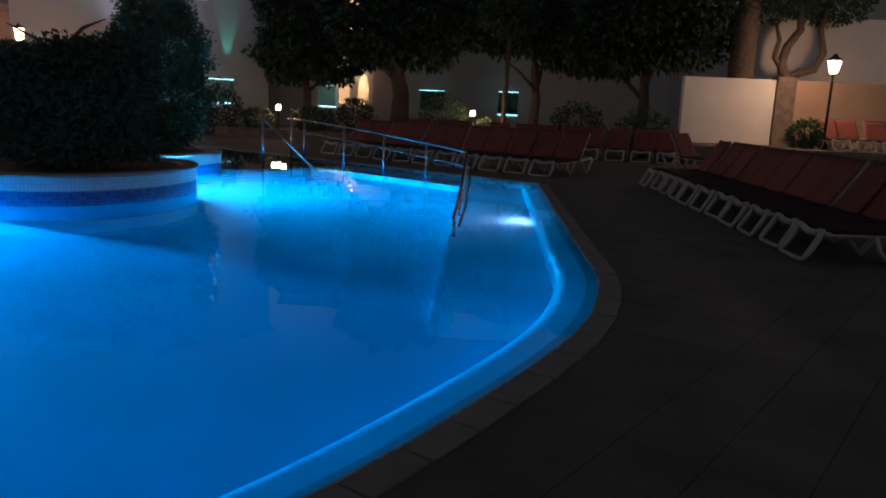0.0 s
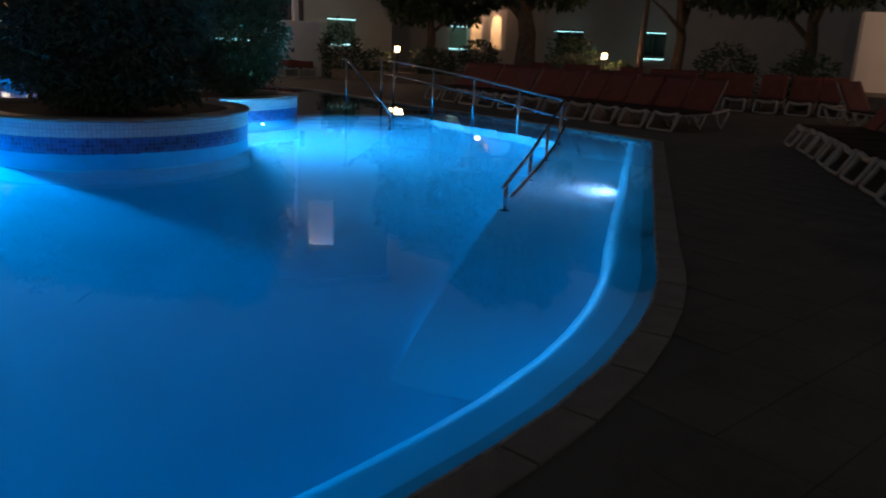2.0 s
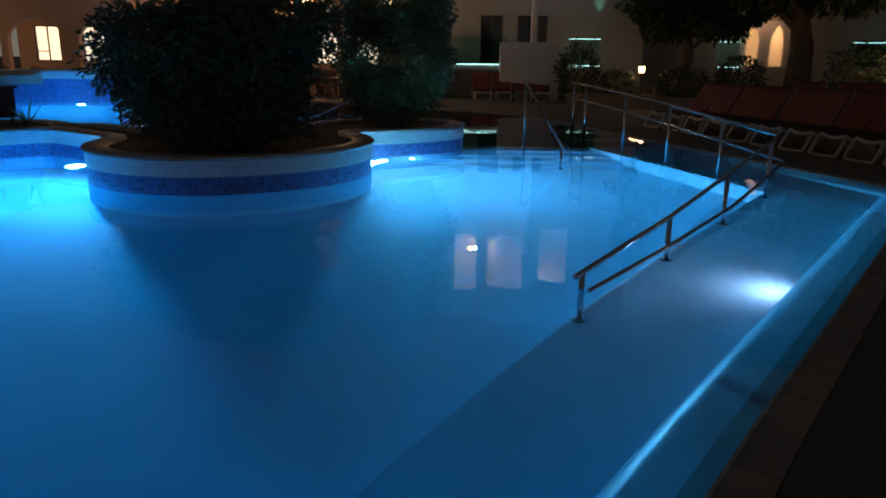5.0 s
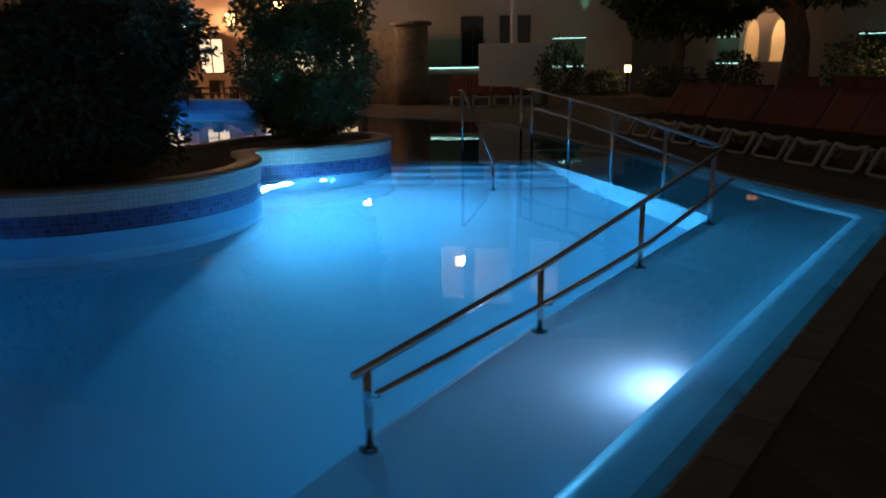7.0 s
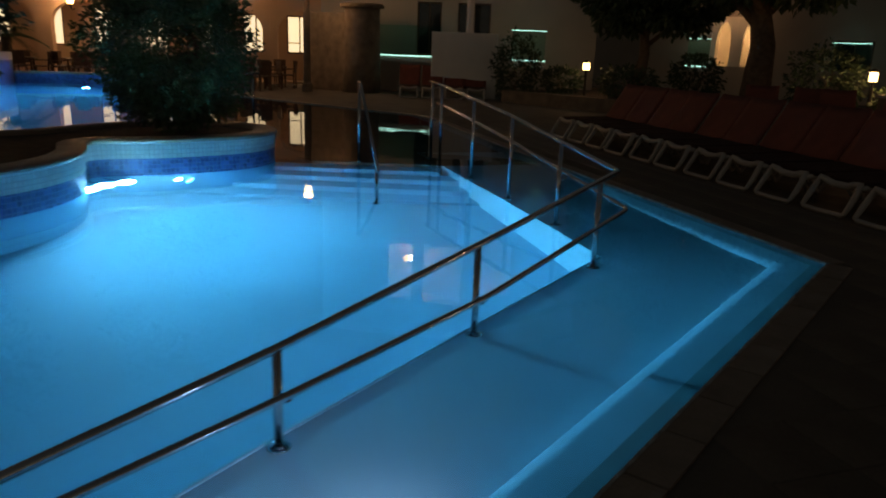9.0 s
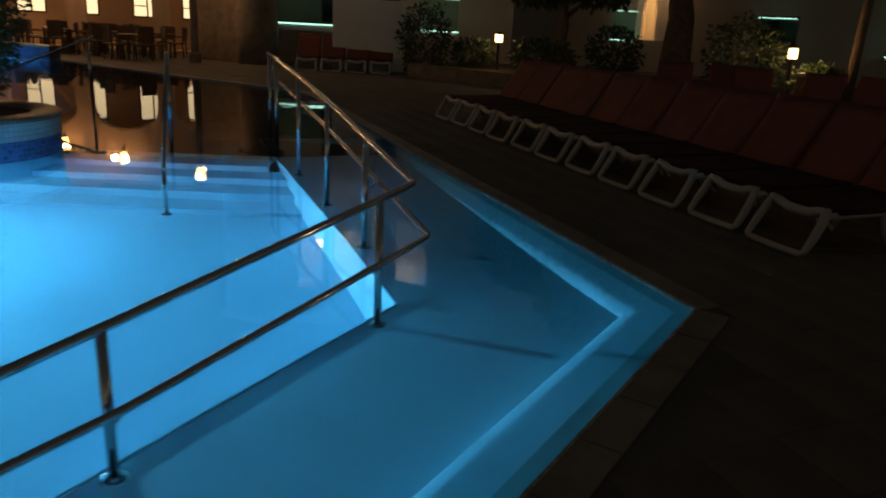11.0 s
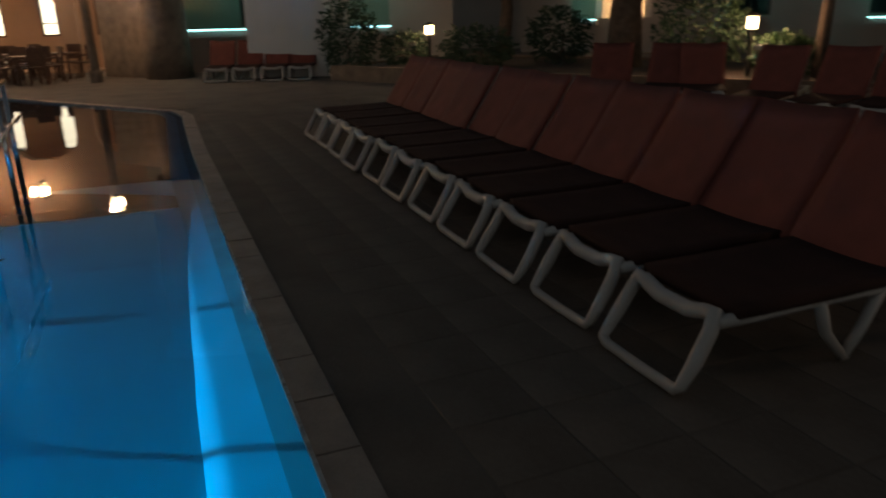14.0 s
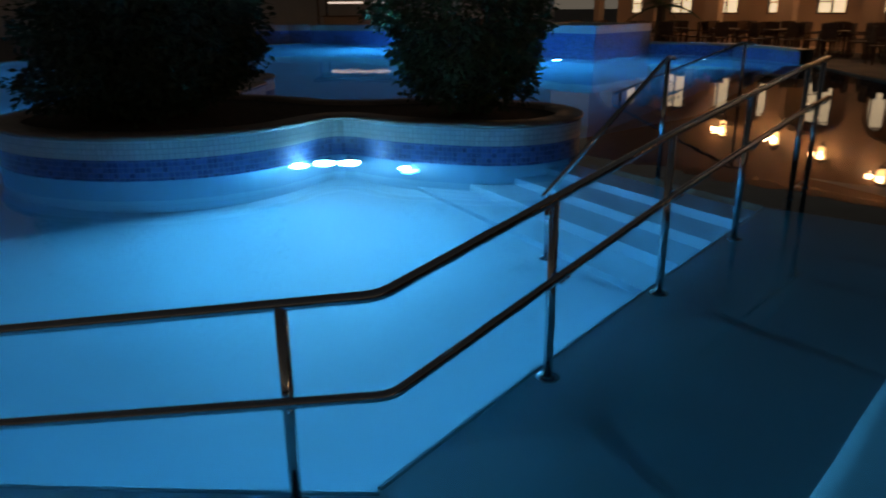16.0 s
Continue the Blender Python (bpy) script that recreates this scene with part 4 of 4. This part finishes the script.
# added fill light hidden above the lintel, brightens the right-hand bay; no lamp seen there
lamp_point("balcony_lamp", tuple(loggia.matrix_world @ Vector((6.7, 0.6, 8.32))), 14, (1.0, 0.82, 0.68), 0.1)
balustrade((-14.2, 26.85), (-12.2, 27.9), 1.30, 1.0)
balustrade((-10.5, 29.7), (-9.5, 30.35), 1.29, 0.98, True, True)
lamp_spot("green_uplight", (-10.0, 31.15, 2.25), (-10.08, 31.36, 5.2), 110, GREEN, 24)
lamp_spot("green_uplight", (-14.2, 26.95, 1.5), (-14.35, 27.6, 5.0), 60, GREEN, 38)
lamp_spot("upper_wall_washer", (-13.2, 26.9, 4.2), (-12.2, 30.2, 7.0), 90, (0.95, 0.92, 1.0), 120, 1.0)
# white block with its column
block = tagged(new("white_block"), "white rendered garden wall block with a slim column above", "wall")
m, ln = facade_frame((-11.9, 26.95), (-10.1, 28.2))
block.matrix_world = m
part("block", box(0, 0, -0.02, ln, 0.9, 2.1, bevel=0.02), WHITE_M, block)
part("column", lathe([(0.15, 2.1), (0.13, 2.2), (0.12, 6.0), (0.16, 6.1)], 16, (1.25, 0.45)), WHITE_M, block, smooth=True)

# far hotel wing beyond the trees
building("hotel_wing", "pale hotel wing beyond the garden with lit amber arches", (-10.5, 41.0), (12.0, 42.5), 10.5,
         [(3.2, 1.3, 5.4, 3.4, "open"), (2.8, 3.9, 4.8, 7.4, "amber"), (8.2, 1.3, 9.6, 2.5, "dark"), (12.7, 1.3, 13.9, 2.5, "dark"), (8.2, 4.6, 9.6, 6.6, "dark")], WALL_M)
balustrade((-8.1, 40.6), (-7.1, 40.7), 1.27, 1.15, True, True)
balustrade((-2.3, 40.6), (-0.9, 40.7), 1.27, 1.1, False, True)
balustrade((2.2, 40.6), (3.3, 40.7), 1.2, 1.25, True, True)
lamp_point("amber_lamp", (-6.2, 40.3, 3.4), 15, WARM, 0.2)
lamp_spot("green_uplight", (1.0, 40.8, 4.6), (1.2, 41.4, 8.0), 60, GREEN, 60)

# raised terrace, white garden wall
terrace = tagged(link(box(8.2, 22.4, -0.1, 34, 40, 0.58, bevel=0.03), "terrace", ROCK), "low raised stone terrace at the garden edge", "terrace", kind="structure")
m, ln = facade_frame((8.55, 25.6), (16.5, 26.1))
wl = tagged(new("wall_garden"), "white rendered garden wall under the trees", "wall", kind="structure")
wl.matrix_world = m
part("wall", box(0, 0, 0.55, 3.3, 0.3, 2.9, bevel=0.02), WHITE_M, wl)
part("pier", box(3.3, -0.1, 0.55, 4.0, 0.4, 3.0, bevel=0.02), ROCK, wl)
part("wall", box(4.0, 0, 0.55, ln, 0.3, 2.9, bevel=0.02), OCHRE, wl)
for k in range(3):
    copy_thing(first, pose(12.9 + 0.8 * k, 22.55, 0.575, 0, 0, random.uniform(-4, 4)))

# restaurant arcade across the beach entry, and its lit rooms
A, B = (-29.7, 17.0), (-17.6, 28.5)
m, ln = facade_frame(A, B)
arcade = tagged(new("restaurant_arcade"), "ochre restaurant arcade with arched openings and lanterns", "building")
arcade.matrix_world = m


def arch_bay(x0, x1, spring, top, height, thick=0.35, margin=0.28):
    """One bay of wall with a round-headed opening."""
    bm = bmesh.new()
    n, cx, r = 14, (x0 + x1) / 2, (x1 - x0) / 2 - margin
    line = [(cx - r, -0.02), (cx - r, spring)] + [(cx - r * math.cos(math.pi * k / n), spring + (top - spring) * math.sin(math.pi * k / n)) for k in range(1, n)] + [(cx + r, spring), (cx + r, -0.02)]
    edge = [(x0, -0.02)] + [(x0 + (x1 - x0) * k / (n + 0), height) for k in range(0, n + 1)] + [(x1, -0.02)]
    for y in (0, thick):
        vi = [bm.verts.new((x, y, z)) for x, z in line]
        vo = [bm.verts.new((x, y, z)) for x, z in edge]
        for k in range(len(line) - 1):
            bm.faces.new((vi[k], vi[k + 1], vo[k + 1], vo[k]))
        if y == 0:
            first_i, first_o = vi, vo
    for k in range(len(line) - 1):
        bm.faces.new((first_i[k], first_i[k + 1], vi[k + 1], vi[k]))
        bm.faces.new((first_o[k], first_o[k + 1], vo[k + 1], vo[k]))
    return bm


# lit porch with two arches in the far hotel wing
porch = tagged(new("arched_porch"), "amber-lit porch with two tall arches in the hotel wall", "porch")
porch.matrix_world = facade_frame((-10.5, 41.0), (12.0, 42.5))[0]
for x0, x1 in ((3.202, 4.30), (4.302, 5.398)):
    bm = arch_bay(x0, x1, 0.95, 1.85, 2.09, 0.25, 0.24)
    bmesh.ops.translate(bm, vec=(0, 0.02, 1.31), verts=bm.verts)
    part("arch", bm, WHITE_M, porch)
part("rear_wall", box(3.1, 1.6, 1.2, 5.5, 1.7, 3.5), WHITE_M, porch)
part("floor", box(3.1, 0.302, 1.15, 5.5, 1.598, 1.28), WHITE_M, porch)
part("ceiling_slab", box(3.1, 0.302, 3.42, 5.5, 1.598, 3.5), WHITE_M, porch)
for x in (3.1, 5.4):
    part("side_wall", box(x, 0.302, 1.282, x + 0.1, 1.598, 3.418), WHITE_M, porch)
lamp_point("porch_lamp", tuple(porch.matrix_world @ Vector((4.3, 0.9, 3.1))), 22, (1.0, 0.55, 0.24), 0.1)

BAYS = 6
for k in range(BAYS):
    w = ln / BAYS
    part("arch", arch_bay(k * w, (k + 1) * w - 0.002, 2.0, 2.8, 4.6), OCHRE, arcade)
part("floor", box(0, 0.36, 0.0, ln, 1.6, 0.06), OCHRE, arcade)
part("roof", box(-0.1, -0.15, 4.602, ln + 0.1, 2.3, 4.85), OCHRE, arcade)
WINDOWS = (0.7, 2.65, 4.65, 6.85, 8.65, 10.45, 12.65, 14.4)
openings = [(x, 1.15, x + 1.05, 2.65) for x in WINDOWS]
rear = wall_with_openings(ln, 4.6, openings)
bmesh.ops.translate(rear, vec=(0, 1.6, 0), verts=rear.verts)
part("rear_wall", rear, OCHRE, arcade)
for x0, z0, x1, z1 in openings:
    w = part("window", box(x0 + 0.04, 1.72, z0 + 0.04, x1 - 0.04, 1.74, z1 - 0.04), WINDOW_GLOW, arcade, "brightly lit window")
    f = bmesh.new()
    for q in ((x0, z0, x0 + 0.06, z1), (x1 - 0.06, z0, x1, z1), (x0 + 0.06, z1 - 0.06, x1 - 0.06, z1), (x0 + 0.06, z0, x1 - 0.06, z0 + 0.06), ((x0 + x1) / 2 - 0.025, z0 + 0.06, (x0 + x1) / 2 + 0.025, z1 - 0.06), (x0 + 0.06, z0 + 0.4, (x0 + x1) / 2 - 0.025, z0 + 0.44)):
        add_box(f, q[0], 1.64, q[1], q[2], 1.70, q[3])
    part("window_frame", f, WOOD, w)
for k in range(4):
    p = m @ Vector((ln * (k + 0.5) / 4, 1.0, 3.6))
    lamp_point("arcade_lamp", tuple(p), 9, WARM, 0.2)


def pillar_lantern(x, y, z, watts):
    th = thing("pillar_lantern", "slim stone pillar topped by a glowing amber lantern", "lantern", "terrace lanterns", place=(x, y, 0))
    part("pillar", lathe([(0.17, -0.02), (0.17, 0.25), (0.12, 0.32), (0.10, z - 0.5), (0.15, z - 0.42), (0.15, z - 0.36)], 8), ROCK, th)
    lan = part("glass", lathe([(0.11, z - 0.24), (0.18, z + 0.16), (0.16, z + 0.18)], 6), LAMP_GLOW, th, "glowing amber glass")
    part("cap", lathe([(0.21, z + 0.185), (0.2, z + 0.21), (0.07, z + 0.3), (0.02, z + 0.36)], 6), IRON, lan, "black lantern cap")
    part("base", lathe([(0.06, z - 0.358), (0.07, z - 0.3), (0.12, z - 0.245)], 6), IRON, lan, "black lantern base")
    for dx, dy in ((0.3, -0.3), (-0.3, 0.3)):
        lamp_point("lantern_light", (x + dx, y + dy, z), watts / 2, WARM, 0.12)
    return th


pillar_lantern(-15.2, 24.45, 3.45, 65)


def wall_lantern(x, y, z, watts):
    th = thing("wall_lantern", "glowing amber glass lantern on an iron wall arm", "lantern", "arcade lanterns", place=(x, y, z), rz=43.5)
    lan = part("glass", lathe([(0.11, -0.24), (0.18, 0.16), (0.16, 0.18)], 6), LAMP_GLOW, th, "glowing amber glass")
    part("cap", lathe([(0.21, 0.185), (0.2, 0.21), (0.07, 0.3), (0.02, 0.36)], 6), IRON, lan, "black lantern cap")
    part("base", lathe([(0.02, -0.36), (0.07, -0.3), (0.12, -0.245)], 6), IRON, lan, "black lantern base")
    part("arm", tube([(0, 0, -0.34), (0, 0.12, -0.44), (0, 0.40, -0.40)], 0.022, 6), IRON, th)
    for dx, dy in ((0.3, -0.15), (-0.1, -0.3)):
        lamp_point("lantern_light", (x + dx, y + dy, z), watts / 2, WARM, 0.12)
    return th


for x, y, z in ((-24.6, 21.4, 2.9), (-23.1, 22.8, 3.0), (-21.9, 23.95, 3.3), (-20.5, 25.3, 3.75)):
    wall_lantern(x, y, z, 75)
palm("small palm tree with arching fronds lit by the arcade lanterns", -23.6, 18.6, -0.02, 1.5, 0.16, 14, 1.3, 17)
# brown stone screen wall and turret beside the terrace
screen = tagged(new("stone_screen"), "brown stone screen wall ending in a round pillar", "wall")
part("wall", box(-17.1, 26.0, -0.02, -15.0, 26.4, 2.65, bevel=0.03), ROCK, screen)
part("pillar", lathe([(0.66, -0.02), (0.64, 1.0), (0.6, 2.7), (0.62, 2.8)], 18, (-14.4, 26.25)), ROCK, screen, smooth=True)
part("cap", lathe([(0.75, 2.802), (0.76, 2.88), (0.7, 2.93)], 18, (-14.4, 26.25)), ROCK, screen)
lit = tagged(new("wall_lamp"), "round glowing lamp on the wall of an upper balcony", "lamp")
lit.matrix_world = facade_frame((-17.2, 27.0), (-8.6, 32.4))[0]
part("lens", lathe([(0.02, 6.62), (0.12, 6.68), (0.15, 6.78), (0.12, 6.88), (0.02, 6.94)], 14, (3.35, 0.75)), LAMP_GLOW, lit, smooth=True)
part("arm", tube([(3.35, 0.75, 6.95), (3.35, 0.75, 7.1), (3.35, 1.3, 7.1)], 0.02, 6), IRON, lit)

# plain walls that close the garden
for name, b in (("wall_rear_west", (-30, 44.0, -0.02, -8, 44.3, 10.5)), ("wall_rear_east", (11.8, 44.0, -0.02, 48, 44.3, 9.0)), ("wall_west", (-40.3, -22, -0.02, -40, 16, 5.5))):
    tagged(link(box(*b), name, WALL_M), "plain rendered wall closing the garden in the dark", "wall", kind="structure")

# ---- restaurant chairs and tables ----


def chair(name="chair"):
    th = tagged(new(name), "dark wooden restaurant chair with armrests", "chair", "terrace chairs")
    for sx in (-0.2, 0.2):
        part("leg", tube([(sx, -0.2, 0), (sx, -0.19, 0.45)], 0.022, 6), WOOD, th)
        part("leg", tube([(sx, 0.22, 0), (sx, 0.19, 0.45), (sx, 0.26, 0.95)], 0.022, 6), WOOD, th)
    part("seat", box(-0.23, -0.23, 0.45, 0.23, 0.22, 0.49, bevel=0.01), WOOD, th)
    part("back_panel", prism([(-0.22, 0.2), (0.22, 0.2), (0.22, 0.235), (-0.22, 0.235)], 0.55, 0.98), WOOD, th)
    for sx in (-0.235, 0.235):
        part("armrest", box(sx - 0.025, -0.2, 0.66, sx + 0.025, 0.2, 0.69, bevel=0.008), WOOD, th)
    return th


def table(name="table"):
    th = tagged(new(name), "dark square restaurant table", "table", "terrace tables")
    part("tabletop", box(-0.4, -0.4, 0.72, 0.4, 0.4, 0.76, bevel=0.01), WOOD, th)
    for sx in (-0.34, 0.34):
        for sy in (-0.34, 0.34):
            part("leg", box(sx - 0.03, sy - 0.03, 0, sx + 0.03, sy + 0.03, 0.72), WOOD, th)
    return th


c0, t0 = chair(), table()
SPOTS = [(-18.6, 23.8), (-20.0, 23.0), (-21.4, 21.9), (-22.8, 20.6), (-24.0, 19.2), (-19.6, 24.7), (-21.0, 23.5), (-22.4, 22.2), (-23.8, 20.9), (-17.6, 25.0), (-16.6, 23.4), (-25.0, 18.6), (-26.8, 16.4), (-30.5, 12.4), (-33.0, 10.0)]
for k, (x, y) in enumerate(SPOTS):
    a = random.uniform(0, 90)
    tm = pose(x, y, 0.0 - 0.02, 0, 0, a)
    if k == 0:
        t0.matrix_world = tm
    else:
        copy_thing(t0, tm)
    for j in range(4):
        cm = tm @ pose(0, 0, 0, 0, 0, 90 * j) @ pose(0, 0.55 + random.uniform(0, 0.12), 0, 0, 0, random.uniform(-12, 12))
        if k == 0 and j == 0:
            c0.matrix_world = cm
        else:
            copy_thing(c0, cm)
lamp_point("terrace_lamp", (-31.0, 13.0, 3.2), 160, WARM, 0.3)
BAR_Y0, BAR_Y1, BAR_Z = 3.82, 7.05, 1.77
bar = tagged(new("poolside_bar"), "open poolside bar with a white light tube under its canopy", "bar")
for y in (BAR_Y0 - 0.5, BAR_Y1 + 0.5):
    for x in (-38.6, -36.6):
        part("post", tube([(x, y, -0.02), (x, y, BAR_Z + 0.3)], 0.06, 8), WOOD, bar)
part("canopy", box(-39.0, BAR_Y0 - 0.9, BAR_Z + 0.302, -36.3, BAR_Y1 + 0.9, BAR_Z + 0.5, bevel=0.03), WOOD, bar)
part("counter", box(-37.4, BAR_Y0 - 0.3, -0.02, -36.9, BAR_Y1 + 0.3, 1.05, bevel=0.02), OCHRE, bar, "ochre rendered counter")
part("worktop", box(-37.5, BAR_Y0 - 0.4, 1.052, -36.8, BAR_Y1 + 0.4, 1.11, bevel=0.01), WOOD, bar)
part("light_tube", tube([(-36.9, BAR_Y0, BAR_Z), (-36.9, BAR_Y1, BAR_Z)], 0.05, 8), BAR_TUBE, bar, "glowing white light tube")
for y in (BAR_Y0 + 0.4, BAR_Y1 - 0.4):
    part("hanger", tube([(-36.9, y, BAR_Z), (-36.9, y, BAR_Z + 0.31)], 0.012, 6), IRON, bar)

# ---- coping stones and paving ----


def block_mesh(name, w, d, h, material, bevel=0.006):
    bm = bmesh.new()
    x, y = w / 2, d / 2
    lo = [bm.verts.new(p) for p in ((-x, -y, 0), (x, -y, 0), (x, y, 0), (-x, y, 0))]
    mid = [bm.verts.new((v.co.x, v.co.y, h - bevel)) for v in lo]
    hi = [bm.verts.new((v.co.x * (1 - bevel / x), v.co.y * (1 - bevel / y), h)) for v in lo]
    for a, b in ((lo, mid), (mid, hi)):
        for k in range(4):
            bm.faces.new((a[k], a[(k + 1) % 4], b[(k + 1) % 4], b[k]))
    bm.faces.new(hi)
    me = bpy.data.meshes.new(name)
    bm.to_mesh(me)
    bm.free()
    me.materials.append(material)
    return me


coping = tagged(new("coping"), "dark brown stone coping along the pool edge", "coping", kind="structure")
EDGE = offset(POOL, 0.275)[:n_open]
run = [Vector(p) for p in EDGE if p[0] > -14]
for a, b in zip(run, run[1:]):
    d = b - a
    n = max(1, round(d.length / 0.42))
    for k in range(n):
        bm = bmesh.new()
        p, q = a.lerp(b, (k + 0.012) / n), a.lerp(b, (k + 0.988) / n)
        o = Vector((d.y, -d.x)).normalized() * 0.172
        drop = random.uniform(-0.002, 0.003)
        lo = [bm.verts.new((v.x, v.y, -0.06)) for v in (p, p + o, q + o, q)]
        hi = [bm.verts.new((v.x, v.y, 0.004 + drop)) for v in (p, p + o, q + o, q)]
        bm.faces.new(hi[::-1])
        for j in range(4):
            bm.faces.new((lo[j], lo[(j + 1) % 4], hi[(j + 1) % 4], hi[j]))
        part("coping_stone", bm, STONE, coping)
under = part("bedding", sheet(offset(POOL, 0.47), [OUTER], -0.013), JOINT, coping)

paving = tagged(new("paving"), "dark stone paving slabs around the pool", "paving", kind="structure")
slab = block_mesh("slab", 0.396, 0.396, 0.03, DECK, 0.004)


def inside(p, poly):
    hit = False
    for (x0, y0), (x1, y1) in zip(poly, poly[1:] + poly[:1]):
        if (y0 > p[1]) != (y1 > p[1]) and p[0] < x0 + (p[1] - y0) / (y1 - y0) * (x1 - x0):
            hit = not hit
    return hit


CLEAR = offset(POOL, 0.62)
spots = []
TILT = math.degrees(math.atan2(ALONG.y, ALONG.x)) - 180
for i in range(-40, 34):
    for j in range(-42, 40):
        v = Vector((2.66, 13.5)) + ALONG * (0.4 * i + 0.2) + ACROSS * (0.4 * j + 0.37)
        x, y = v
        if y < 26.0 and not inside((x, y), CLEAR):
            spots.append((min(math.hypot(x - px, y - py) for px, py in ((3.5, 10), (3.4, 14), (1.5, 15.5), (-1, 17), (-3, 19))), x, y))
spots.sort()
for d, x, y in spots[:300]:
    ob = new("slab", slab)
    ob.matrix_world = pose(x, y, -0.034 + random.uniform(-0.0003, 0.0003), 0, 0, TILT)
    ob.parent = paving
verts, faces = [], []
for d, x, y in spots[300:]:
    i = len(verts)
    verts += [(x + q.x, y + q.y, z) for z in (-0.03, -0.004) for q in [ALONG * (sx * 0.198) + ACROSS * (sy * 0.198) for sx, sy in ((-1, -1), (-1, 1), (1, 1), (1, -1))]]
    faces += [(i + 4, i + 5, i + 6, i + 7)] + [(i + k, i + (k + 1) % 4, i + 4 + (k + 1) % 4, i + 4 + k) for k in range(4)]
me = bpy.data.meshes.new("slabs")
me.from_pydata(verts, [], faces)
me.materials.append(DECK)
rest = tagged(new("slabs", me), kind="stuff")
rest.parent = paving
